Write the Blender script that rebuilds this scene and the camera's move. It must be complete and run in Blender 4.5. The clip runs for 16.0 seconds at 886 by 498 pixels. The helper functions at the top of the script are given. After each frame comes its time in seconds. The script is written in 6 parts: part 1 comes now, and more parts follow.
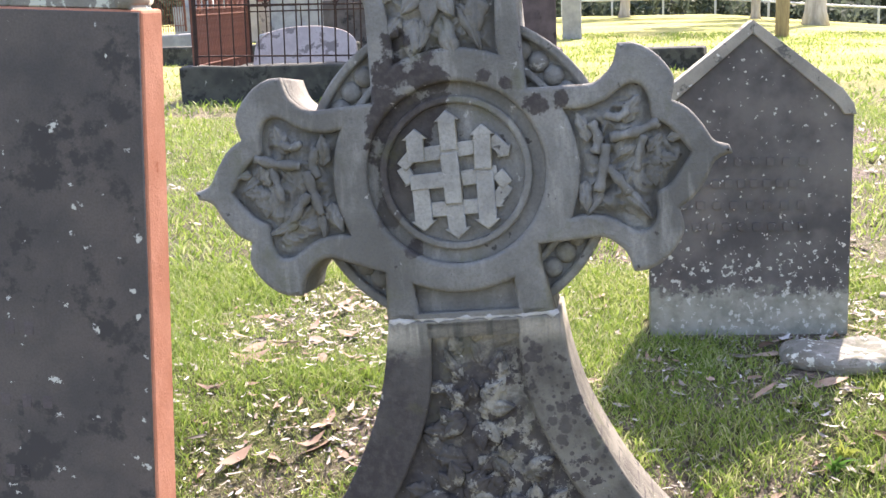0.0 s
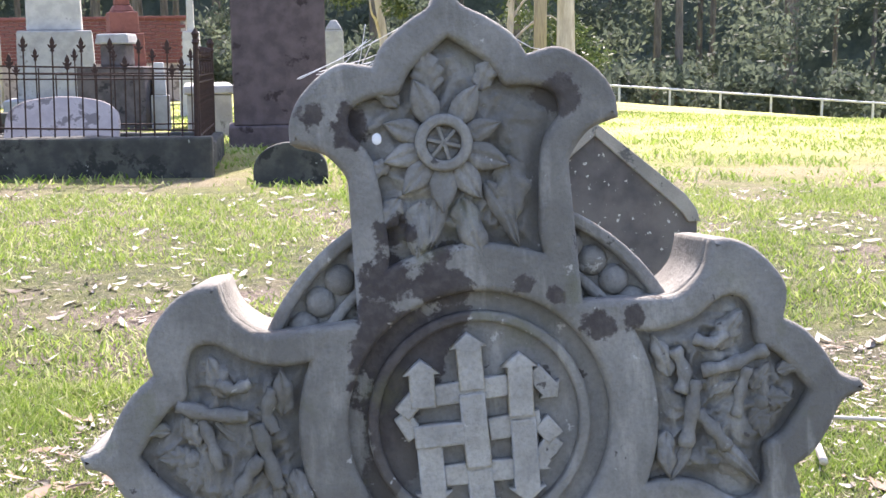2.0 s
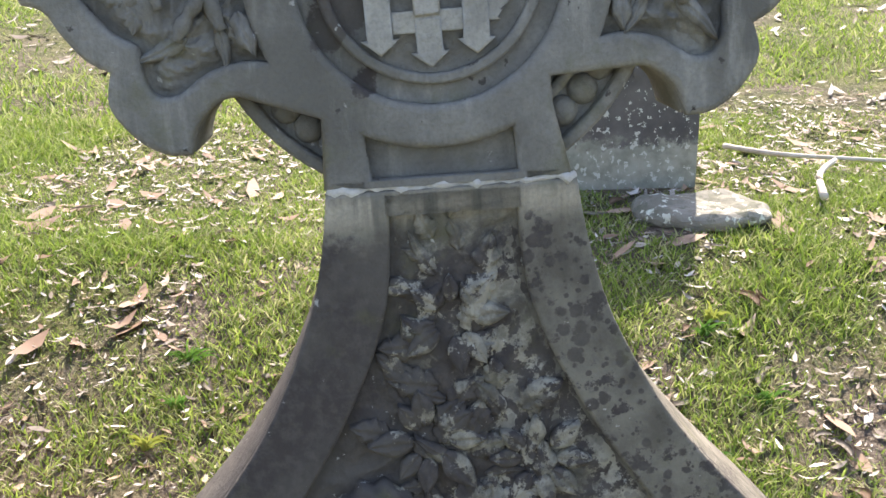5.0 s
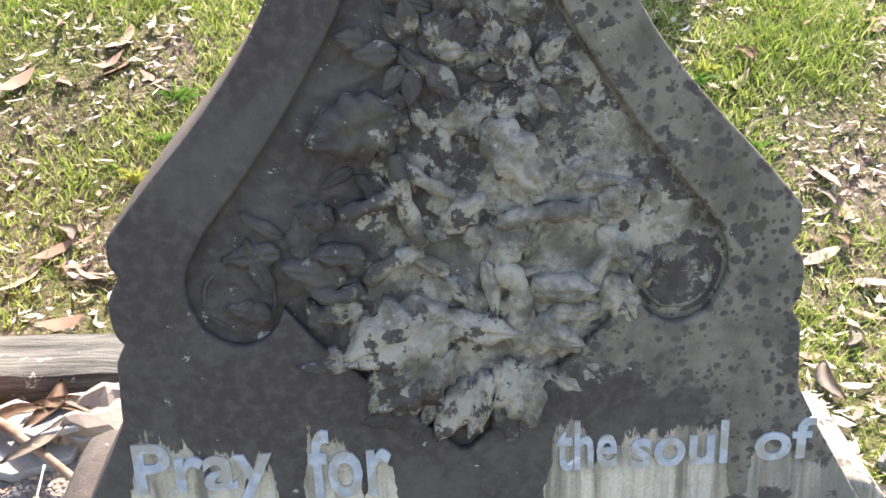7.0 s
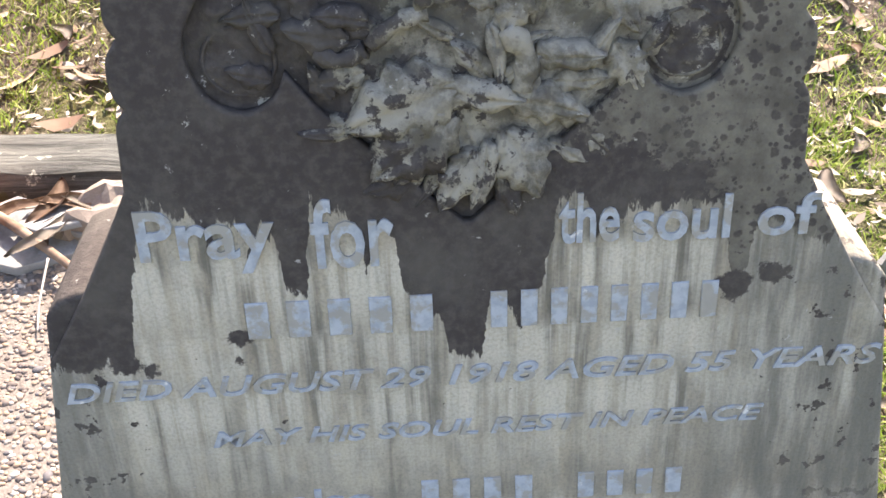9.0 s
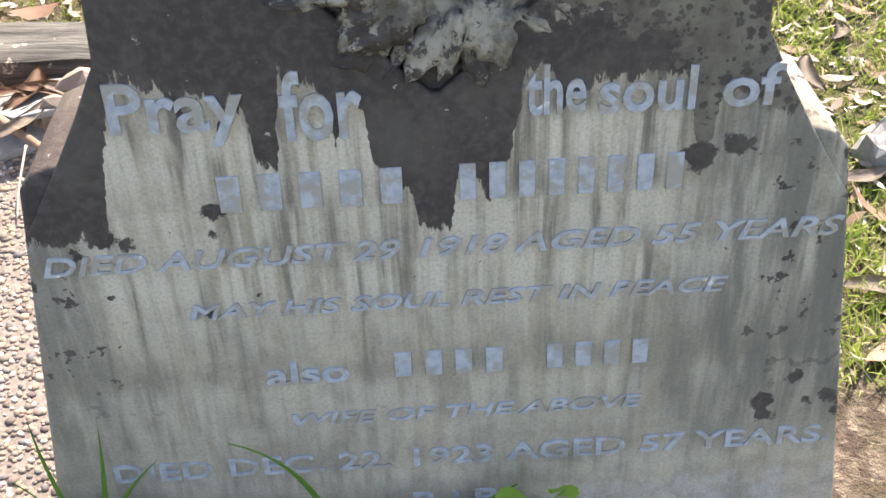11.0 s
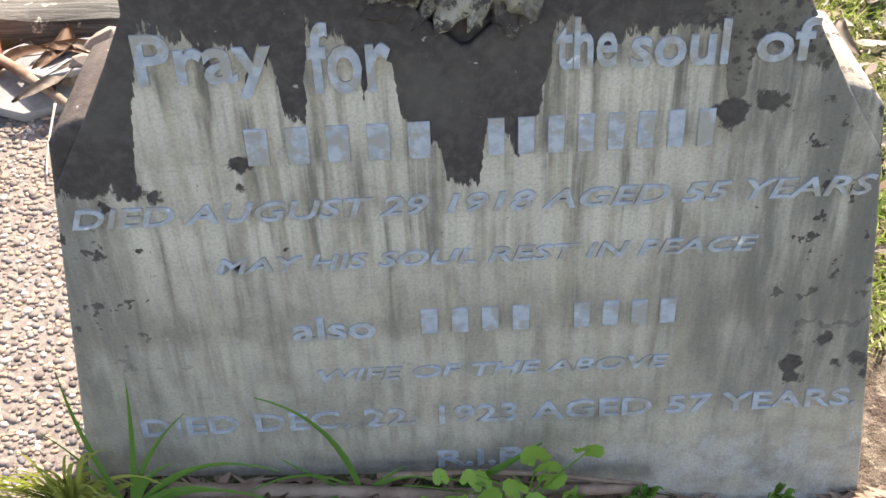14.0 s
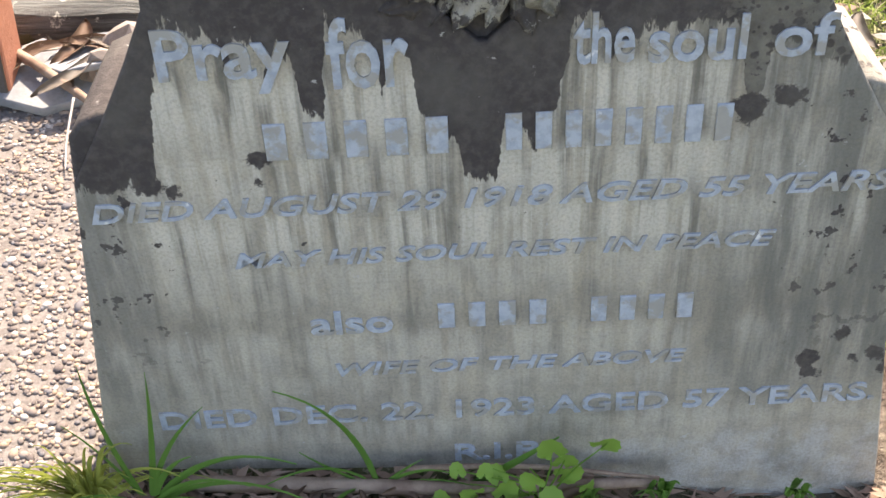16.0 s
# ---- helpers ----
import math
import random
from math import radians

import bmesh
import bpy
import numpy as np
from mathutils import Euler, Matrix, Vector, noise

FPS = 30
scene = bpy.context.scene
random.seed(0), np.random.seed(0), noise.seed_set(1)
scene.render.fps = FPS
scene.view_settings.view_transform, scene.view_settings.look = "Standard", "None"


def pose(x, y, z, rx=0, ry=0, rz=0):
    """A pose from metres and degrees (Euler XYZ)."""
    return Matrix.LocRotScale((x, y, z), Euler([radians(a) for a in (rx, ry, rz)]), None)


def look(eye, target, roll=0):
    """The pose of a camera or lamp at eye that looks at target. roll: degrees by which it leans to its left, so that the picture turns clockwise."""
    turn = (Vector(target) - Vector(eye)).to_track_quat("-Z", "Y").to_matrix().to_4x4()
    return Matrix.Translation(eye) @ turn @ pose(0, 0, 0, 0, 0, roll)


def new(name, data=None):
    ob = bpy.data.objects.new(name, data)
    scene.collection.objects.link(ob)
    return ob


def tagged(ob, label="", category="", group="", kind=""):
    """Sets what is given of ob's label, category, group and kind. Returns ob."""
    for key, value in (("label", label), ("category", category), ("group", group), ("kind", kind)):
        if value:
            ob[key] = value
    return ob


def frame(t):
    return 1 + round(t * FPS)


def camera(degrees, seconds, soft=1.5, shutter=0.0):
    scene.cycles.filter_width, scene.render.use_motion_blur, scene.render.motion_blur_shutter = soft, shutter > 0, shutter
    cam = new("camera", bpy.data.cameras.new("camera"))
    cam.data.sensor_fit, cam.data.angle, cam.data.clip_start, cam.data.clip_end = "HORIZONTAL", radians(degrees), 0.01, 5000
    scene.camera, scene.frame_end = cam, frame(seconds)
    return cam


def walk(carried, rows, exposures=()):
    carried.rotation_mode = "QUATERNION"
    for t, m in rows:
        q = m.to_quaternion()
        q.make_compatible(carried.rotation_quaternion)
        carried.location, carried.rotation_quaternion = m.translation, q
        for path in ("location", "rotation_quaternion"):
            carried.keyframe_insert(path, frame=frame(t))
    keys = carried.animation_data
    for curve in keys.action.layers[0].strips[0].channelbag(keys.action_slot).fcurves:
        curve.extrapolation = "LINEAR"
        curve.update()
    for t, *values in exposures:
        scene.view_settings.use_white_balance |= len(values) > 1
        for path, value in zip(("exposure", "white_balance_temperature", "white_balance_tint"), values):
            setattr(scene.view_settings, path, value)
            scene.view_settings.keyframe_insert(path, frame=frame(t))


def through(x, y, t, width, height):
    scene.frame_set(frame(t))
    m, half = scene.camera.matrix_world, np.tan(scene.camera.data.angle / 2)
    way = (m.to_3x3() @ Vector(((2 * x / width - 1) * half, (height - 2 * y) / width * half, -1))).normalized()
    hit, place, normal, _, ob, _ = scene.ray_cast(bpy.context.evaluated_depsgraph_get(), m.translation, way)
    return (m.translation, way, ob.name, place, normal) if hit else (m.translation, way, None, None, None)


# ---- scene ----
# The cross stone leans: back a little and over to one side. Its own frame serves the camera's rows as well.
LEAN = Matrix.Rotation(radians(-6), 4, "X") @ Matrix.Rotation(radians(-3), 4, "Y")

cam = camera(41.7, 16.0)
PATH = [
    (0, (0.171, -1.202, 1.287), (-0.129, 0.765, 1.082), -4.6),
    (0.5, (0.081, -1.081, 1.336), (-0.128, 0.897, 1.133), -4.4),
    (1, (0.052, -0.954, 1.410), (-0.160, 1.032, 1.303), -3.2),
    (1.5, (-0.015, -0.875, 1.431), (-0.024, 1.124, 1.369), -5.0),
    (2, (-0.064, -0.820, 1.418), (0.062, 1.172, 1.295), -4.2),
    (2.5, (-0.054, -0.809, 1.398), (0.041, 1.177, 1.185), -4.7),
    (3, (-0.038, -0.807, 1.370), (0.031, 1.172, 1.090), -5.0),
    (3.2, (-0.038, -0.807, 1.362), (0.038, 1.169, 1.062), -4.8),
    (5.3, (-0.014, -0.835, 1.212), (0.041, 1.104, 0.728), -3.2),
    (5.5, (-0.006, -0.844, 1.191), (0.017, 1.097, 0.711), -3.3),
    (6, (-0.009, -0.844, 1.155), (0.006, 1.066, 0.56), -3.4),
    (6.5, (-0.025, -0.858, 1.109), (0.038, 1.018, 0.42), -2.6),
    (7, (-0.027, -0.863, 1.097), (0.032, 0.976, 0.311), -2.4),
    (7.5, (-0.028, -0.869, 1.088), (0.019, 0.96, 0.279), -2.5),
    (8, (-0.029, -0.875, 1.071), (0.019, 0.927, 0.204), -2.2),
    (8.5, (-0.032, -0.877, 1.056), (0.02, 0.881, 0.104), -2.1),
    (9, (-0.031, -0.875, 1.043), (0.011, 0.832, 0.003), -2.1),
    (9.5, (-0.026, -0.883, 1.038), (0.006, 0.817, -0.016), -2.5),
    (10, (-0.017, -0.894, 1.031), (0.043, 0.761, -0.089), -1.7),
    (10.2, (-0.016, -0.896, 1.035), (0.051, 0.749, -0.101), -2.1),
    (12.3, (-0.01, -0.911, 1.009), (0.009, 0.68, -0.203), -2.3),
    (12.5, (-0.011, -0.911, 1.009), (0.007, 0.682, -0.199), -2.4),
    (13, (-0.014, -0.908, 1.014), (-0.001, 0.687, -0.193), -2.4),
    (13.5, (-0.013, -0.91, 1.013), (-0.012, 0.685, -0.194), -2.6),
    (14, (-0.015, -0.908, 1.011), (-0.013, 0.68, -0.204), -2.6),
    (14.5, (-0.015, -0.908, 1.01), (-0.016, 0.676, -0.211), -2.6),
    (15, (-0.016, -0.907, 1.01), (-0.018, 0.67, -0.22), -2.5),
    (15.5, (-0.016, -0.909, 1.006), (-0.029, 0.668, -0.224), -2.6),
    (16, (-0.018, -0.91, 1.014), (-0.041, 0.672, -0.209), -3.1),
]
EXPOSURES = [(0.0, 1.84, 6700, 23), (1.5, 2.0, 6250, 25), (2.2, 1.68, 6500, 24), (3.2, 1.56, 6800, 21), (5.3, 1.65, 6850, 17), (7.0, 2.05, 7050, 20), (9.0, 1.88, 7200, 21), (12.5, 1.72, 7300, 20), (16.0, 1.72, 7300, 20)]
walk(cam, [(t, LEAN @ look(eye, target, roll)) for t, eye, target, roll in PATH], EXPOSURES)

# ---- world and sun ----
SUN_ELEVATION, SUN_AZIMUTH = 48.0, 14.0          # azimuth from +y towards +x
sky_world = bpy.data.worlds.new("sky")
scene.world = sky_world
sky_world.use_nodes = True
wn = sky_world.node_tree
sky = wn.nodes.new("ShaderNodeTexSky")
sky.sky_type, sky.sun_disc = "NISHITA", False
sky.sun_elevation, sky.sun_rotation = radians(SUN_ELEVATION), radians(SUN_AZIMUTH)
sky.dust_density, sky.air_density = 2.0, 1.2
wn.links.new(sky.outputs[0], wn.nodes["Background"].inputs[0])
wn.nodes["Background"].inputs[1].default_value = 0.15
sun_data = bpy.data.lights.new("sun", "SUN")
sun_data.energy, sun_data.angle, sun_data.color = 5.0, radians(0.6), (1.0, 0.94, 0.82)
sun = new("sun", sun_data)
se, sa = radians(SUN_ELEVATION), radians(SUN_AZIMUTH)
sun_way = Vector((math.sin(sa) * math.cos(se), math.cos(sa) * math.cos(se), math.sin(se)))
sun.matrix_world = look(sun_way * 60, (0, 0, 0))


# ---- materials ----
class Nodes:
    """Short hand for a procedural node material on object coordinates."""

    def __init__(self, name, rough=0.9, coords="Object"):
        self.mat = bpy.data.materials.new(name)
        self.mat.use_nodes = True
        self.tree = self.mat.node_tree
        self.bsdf = self.tree.nodes["Principled BSDF"]
        self.bsdf.inputs["Roughness"].default_value = rough
        self.bsdf.inputs["Specular IOR Level"].default_value = 0.25
        self.coord = self.tree.nodes.new("ShaderNodeTexCoord").outputs[coords]

    def put(self, socket, value):
        if isinstance(value, bpy.types.NodeSocket):
            self.tree.links.new(value, socket)
        elif isinstance(value, (tuple, list)) and socket.type == "RGBA" and len(value) == 3:
            socket.default_value = (*value, 1)
        else:
            socket.default_value = value

    def noise(self, scale, detail=4.0, rough=0.55, stretch=(1, 1, 1), shift=(0, 0, 0), distort=0.0):
        m = self.tree.nodes.new("ShaderNodeMapping")
        m.inputs["Scale"].default_value, m.inputs["Location"].default_value = stretch, shift
        self.put(m.inputs["Vector"], self.coord)
        n = self.tree.nodes.new("ShaderNodeTexNoise")
        for key, v in (("Scale", scale), ("Detail", detail), ("Roughness", rough), ("Distortion", distort)):
            n.inputs[key].default_value = v
        self.put(n.inputs["Vector"], m.outputs[0])
        return n.outputs["Fac"]

    def cells(self, scale, feature="F1", out="Distance", stretch=(1, 1, 1)):
        m = self.tree.nodes.new("ShaderNodeMapping")
        m.inputs["Scale"].default_value = stretch
        self.put(m.inputs["Vector"], self.coord)
        n = self.tree.nodes.new("ShaderNodeTexVoronoi")
        n.feature = feature
        n.inputs["Scale"].default_value = scale
        self.put(n.inputs["Vector"], m.outputs[0])
        return n.outputs[out]

    def axis(self, which):
        n = self.tree.nodes.new("ShaderNodeSeparateXYZ")
        self.put(n.inputs[0], self.coord)
        return n.outputs[which]

    def math(self, op, a, b=0.0, c=0.0):
        n = self.tree.nodes.new("ShaderNodeMath")
        n.operation = op
        for i, v in enumerate((a, b, c)):
            self.put(n.inputs[i], v)
        return n.outputs[0]

    def step(self, value, low, high, a=0.0, b=1.0):
        n = self.tree.nodes.new("ShaderNodeMapRange")
        n.interpolation_type = "SMOOTHSTEP"
        for i, v in enumerate((value, low, high, a, b)):
            self.put(n.inputs[i], v)
        return n.outputs[0]

    def mix(self, fac, a, b):
        n = self.tree.nodes.new("ShaderNodeMix")
        n.data_type = "RGBA"
        self.put(n.inputs[0], fac)
        self.put(n.inputs[6], a)
        self.put(n.inputs[7], b)
        return n.outputs[2]

    def random(self, island=False):
        if island:
            return self.tree.nodes.new("ShaderNodeNewGeometry").outputs["Random Per Island"]
        return self.tree.nodes.new("ShaderNodeObjectInfo").outputs["Random"]

    def colour(self, value):
        self.put(self.bsdf.inputs["Base Color"], value)
        return self

    def bump(self, height, strength=0.5, distance=0.01):
        n = self.tree.nodes.new("ShaderNodeBump")
        n.inputs["Strength"].default_value, n.inputs["Distance"].default_value = strength, distance
        self.put(n.inputs["Height"], height)
        self.put(self.bsdf.inputs["Normal"], n.outputs[0])
        return self

    def set(self, key, value):
        self.put(self.bsdf.inputs[key], value)
        return self


def stone(name, a, b, spots=None, spot_at=0.62, spot_scale=9, grain=240, rough=0.92, lichen=None, lichen_at=0.64, lichen_scale=24, bump=0.5):
    """Weathered stone: two tones, dark growth in blotches, pale lichen in dots, fine grain."""
    n = Nodes(name, rough)
    c = n.mix(n.step(n.noise(5, 6, 0.6), 0.35, 0.65), a, b)
    fine = n.noise(grain, 3, 0.6)
    c = n.mix(n.step(fine, 0.3, 0.75, 0.0, 0.3), c, tuple(v * 0.55 for v in a))
    if spots:
        c = n.mix(n.step(n.noise(spot_scale, 7, 0.68), spot_at - 0.03, spot_at + 0.03), c, spots)
    if lichen:
        c = n.mix(n.step(n.noise(lichen_scale, 5, 0.6, shift=(3, 1, 7)), lichen_at - 0.015, lichen_at + 0.02), c, lichen)
    n.colour(c).bump(n.math("ADD", n.math("MULTIPLY", fine, 0.4), n.noise(34, 5, 0.6)), bump, 0.004)
    return n.mat


def plain(name, a, b, scale=8, rough=0.8, metal=0.0, bump=0.3, distance=0.003, stretch=(1, 1, 1)):
    n = Nodes(name, rough)
    f = n.noise(scale, 6, 0.62, stretch)
    n.colour(n.mix(n.step(f, 0.3, 0.7), a, b)).bump(f, bump, distance).set("Metallic", metal)
    return n.mat


cross = new("cross_gravestone")
cross.empty_display_size, cross.matrix_world = 0.1, LEAN
tagged(cross, "weathered grey sandstone cross gravestone with black growth, leaning", "gravestone")


# ---- stone of the cross: pale sandstone with black growth in the frame of the stone ----
# round patches of black growth on the head and the tablet: x, z, radius
HEAD_BLOTS = [(-0.048, 1.292, 0.034), (-0.062, 1.252, 0.023), (-0.057, 1.218, 0.018), (-0.066, 1.198, 0.011), (-0.046, 1.163, 0.007), (-0.047, 1.382, 0.014), (-0.053, 1.350, 0.017),
              (-0.064, 1.323, 0.013), (-0.015, 1.341, 0.019), (-0.012, 1.364, 0.011), (-0.010, 1.312, 0.016), (0.066, 1.326, 0.007), (0.096, 1.306, 0.012), (0.120, 1.308, 0.008),
              (-0.070, 1.458, 0.014), (-0.098, 1.466, 0.008), (0.078, 1.470, 0.015), (-0.082, 1.273, 0.005), (0.043, 1.338, 0.004)]
TABLET_BLOTS = [(-0.199, 0.424, 0.008), (-0.202, 0.400, 0.007), (-0.308, 0.401, 0.012), (-0.330, 0.440, 0.018), (-0.342, 0.405, 0.013), (-0.285, 0.392, 0.007), (-0.345, 0.478, 0.028), (0.352, 0.140, 0.013),
                (0.358, 0.120, 0.010), (0.386, 0.172, 0.009), (0.425, 0.142, 0.011), (0.440, 0.122, 0.010), (0.402, 0.140, 0.006), (0.255, 0.455, 0.016), (0.290, 0.470, 0.012)]
# how far down the black growth reaches over the tablet, finger by finger between the letters: x, z
GROWTH_EDGE = [(-0.300, 0.40), (-0.283, 0.50), (-0.266, 0.566), (-0.226, 0.556), (-0.214, 0.528), (-0.203, 0.545), (-0.182, 0.540), (-0.178, 0.500), (-0.170, 0.543), (-0.156, 0.530), (-0.150, 0.472), (-0.133, 0.470),
               (-0.122, 0.564), (-0.086, 0.540), (-0.078, 0.490), (-0.067, 0.540), (-0.054, 0.530), (-0.046, 0.470), (-0.016, 0.440), (-0.004, 0.394), (0.022, 0.392), (0.032, 0.458), (0.060, 0.425), (0.078, 0.463),
               (0.092, 0.550), (0.116, 0.552), (0.124, 0.515), (0.160, 0.545), (0.235, 0.545), (0.256, 0.440), (0.272, 0.530), (0.330, 0.500)]


def cross_stone(name, carved=0.0, lattice=False):
    """carved: level of black on the carving; set lower for the proud leaves than for the hollows."""
    n = Nodes(name, 0.93)
    n.coord.node.object = cross                    # all parts share the frame of the whole stone
    x, z = n.axis(0), n.axis(2)
    flat = n.tree.nodes.new("ShaderNodeVectorMath")
    flat.operation = "MULTIPLY"
    flat.inputs[1].default_value = (1, 0, 1)
    n.put(flat.inputs[0], n.coord)

    def patches(places):
        """Distance outside the nearest of the given discs, in metres."""
        least = None
        for a, b, r in places:
            d = n.tree.nodes.new("ShaderNodeVectorMath")
            d.operation = "DISTANCE"
            d.inputs[1].default_value = (a, 0, b)
            n.put(d.inputs[0], flat.outputs[0])
            far = n.math("SUBTRACT", d.outputs["Value"], r)
            least = far if least is None else n.math("SMOOTH_MIN", least, far, 0.006)
        return least

    grain = n.noise(300, 3, 0.6)
    cloud = n.noise(7, 5, 0.6)
    # tablet: grey, with pale runs below each line of letters and darker runs between
    pale = n.mix(n.step(cloud, 0.35, 0.65), (0.325, 0.288, 0.226), (0.44, 0.396, 0.310))
    pale = n.mix(n.step(n.noise(34, 6, 0.65, shift=(2, 2, 9)), 0.40, 0.66, 0.0, 0.5), pale, (0.215, 0.205, 0.175))
    wash = n.math("ADD", n.math("MULTIPLY", n.noise(1, 4, 0.6, (40, 6, 3.4), distort=0.25), 0.72), n.math("MULTIPLY", n.noise(13, 6, 0.65, shift=(5, 1, 2)), 0.28))
    lower = n.step(z, 0.08, 0.42, 0.30, 1.0)
    pale = n.mix(n.math("MULTIPLY", n.step(wash, 0.48, 0.60, 0.0, 0.9), lower), pale, (0.150, 0.140, 0.115))
    pale = n.mix(n.step(n.noise(1, 4, 0.6, (26, 6, 4), (9, 4, 4)), 0.50, 0.68, 0.0, 0.55), pale, (0.47, 0.405, 0.30))
    for k, (foot, run, much) in enumerate(((0.512, 0.12, 1.0), (0.430, 0.10, 0.85), (0.364, 0.11, 0.95), (0.298, 0.08, 0.45), (0.206, 0.09, 0.5), (0.146, 0.06, 0.35), (0.076, 0.05, 0.45))):
        drip = n.math("ADD", n.math("MULTIPLY", n.noise(1, 4, 0.6, (52, 5, 2.0), (k * 3.1, 1, k), 0.2), 0.8), n.math("MULTIPLY", n.noise(20, 5, 0.6, shift=(k, 2, 1)), 0.2))
        below = n.math("ADD", n.math("SUBTRACT", foot, z), n.math("MULTIPLY", n.math("SUBTRACT", n.noise(1, 4, 0.6, (60, 5, 3), (k, 5, 5)), 0.5), 0.05))
        length = n.math("MULTIPLY", n.step(below, -0.012, 0.014), n.step(below, run * 0.25, run, 1.0, 0.0))
        pale = n.mix(n.math("MULTIPLY", n.math("MULTIPLY", n.step(drip, 0.42, 0.55), length), much), pale, n.mix(n.step(drip, 0.5, 0.7), (0.52, 0.485, 0.405), (0.60, 0.55, 0.455)))
    smoke = n.math("ADD", n.step(x, 0.19, 0.31), n.step(x, -0.30, -0.36, 0.0, 0.8))
    pale = n.mix(n.math("MULTIPLY", n.math("MULTIPLY", smoke, n.step(n.noise(1, 5, 0.6, (30, 5, 4.5), (5, 2, 1)), 0.36, 0.58, 0.25, 0.9)), n.step(z, 0.03, 0.16)), pale, (0.15, 0.145, 0.125))
    salt = n.math("MULTIPLY", n.step(n.math("ADD", z, n.math("MULTIPLY", n.noise(14, 6, 0.7), 0.12)), 0.075, 0.10, 1.0, 0.0), n.step(x, -0.1, 0.3))
    pale = n.mix(n.math("MULTIPLY", n.math("MULTIPLY", salt, n.step(n.noise(28, 6, 0.7, shift=(3, 3, 3)), 0.40, 0.62, 0.1, 1.0)), 0.6), pale, (0.50, 0.485, 0.455))
    # head: even grey, smoky on one side
    head = n.mix(n.step(n.noise(11, 6, 0.65), 0.35, 0.7), (0.180, 0.174, 0.157), (0.275, 0.265, 0.238))
    head = n.mix(n.step(n.math("ADD", n.noise(5.0, 8, 0.7, shift=(8, 3, 1)), n.step(x, 0.0, 0.25, 0.0, 0.07)), 0.40, 0.62, 0.0, 0.7), head, (0.10, 0.093, 0.080))
    head = n.mix(n.step(n.noise(1, 5, 0.6, (40, 20, 9), (4, 9, 2)), 0.52, 0.70, 0.0, 0.5), head, (0.38, 0.365, 0.32))
    if lattice:
        head = n.mix(n.step(n.noise(26, 5, 0.6), 0.3, 0.7), (0.26, 0.25, 0.225), (0.38, 0.365, 0.325))
    head = n.mix(n.step(n.noise(40, 5, 0.6, shift=(3, 1, 1)), 0.665, 0.69, 0.0, 0.85), head, (0.055, 0.048, 0.045))
    c = n.mix(n.step(z, 1.075, 1.09), pale, head)
    c = n.mix(n.step(grain, 0.35, 0.8, 0.0, 0.33), c, (0.09, 0.088, 0.078))
    # shaft: dirty grey under the growth
    jag = n.math("MULTIPLY", n.math("SUBTRACT", n.noise(1, 4, 0.65, (110, 20, 30), (1, 7, 2)), 0.5), 0.072)
    ramp = n.tree.nodes.new("ShaderNodeValToRGB")
    n.put(ramp.inputs[0], n.math("ADD", n.math("ADD", n.math("MULTIPLY", x, 1.25), 0.5), n.math("MULTIPLY", n.math("SUBTRACT", n.noise(40, 4, 0.6), 0.5), 0.014)))
    while len(ramp.color_ramp.elements) < len(GROWTH_EDGE):
        ramp.color_ramp.elements.new(0.5)
    for stop, (a, b) in zip(ramp.color_ramp.elements, GROWTH_EDGE):
        stop.position, stop.color = 0.5 + 1.25 * a, (b, b, b, 1)
    over = n.math("ADD", n.math("SUBTRACT", z, ramp.outputs[0]), jag)
    low = n.step(over, -0.003, 0.003)
    dirt = n.mix(n.step(n.noise(20, 6, 0.65), 0.35, 0.65), (0.088, 0.080, 0.066), (0.178, 0.164, 0.134))
    if carved:
        dirt = n.mix(n.step(n.noise(24, 6, 0.68, shift=(6, 2, 2)), 0.38, 0.60), (0.105, 0.096, 0.078), (0.31, 0.288, 0.236))
    shaft = n.math("MULTIPLY", low, n.step(z, 1.05, 1.075, 1.0, 0.0))
    c = n.mix(n.math("MULTIPLY", shaft, 0.93), c, dirt)
    # black growth: solid on one flank and over the tablet's top, round dots on the other flank, ragged in the carving
    big = n.math("SUBTRACT", n.noise(6.5, 6, 0.62), 0.5)
    ragged = n.math("SUBTRACT", n.noise(46, 7, 0.68, shift=(2, 5, 3)), 0.5)
    flank = n.step(n.math("ADD", x, n.math("MULTIPLY", n.step(z, 0.66, 0.56), -0.16)), -0.15, 0.14, 0.42, -0.10)
    bouquet = n.math("SQRT", n.math("ADD", n.math("POWER", n.math("MULTIPLY", n.math("SUBTRACT", x, 0.02), 7.5), 2.0), n.math("POWER", n.math("MULTIPLY", n.math("SUBTRACT", z, 0.67), 5.5), 2.0)))
    if carved:
        flank = n.math("ADD", n.math("MULTIPLY", flank, 0.30), n.step(bouquet, 0.25, 1.3, carved - 0.15, carved))
    solid = n.step(n.math("ADD", n.math("ADD", flank, n.math("MULTIPLY", big, 0.6)), ragged), -0.02, 0.035)
    swell = n.math("MULTIPLY", n.math("SUBTRACT", n.noise(9, 4, 0.6, shift=(4, 1, 6)), 0.5), 0.9)
    cell = n.math("MINIMUM", n.cells(70, stretch=(1, 0.02, 1)), n.math("ADD", n.cells(128, stretch=(1, 0.02, 1)), 0.10))
    cell = n.math("ADD", cell, n.math("MULTIPLY", ragged, 1.1))
    dots = n.step(n.math("SUBTRACT", cell, swell), 0.27, 0.40, 1.0, 0.0)
    dots = n.math("MULTIPLY", dots, n.step(x, -0.08, 0.05, 0.0, 0.35 if carved else 0.9))
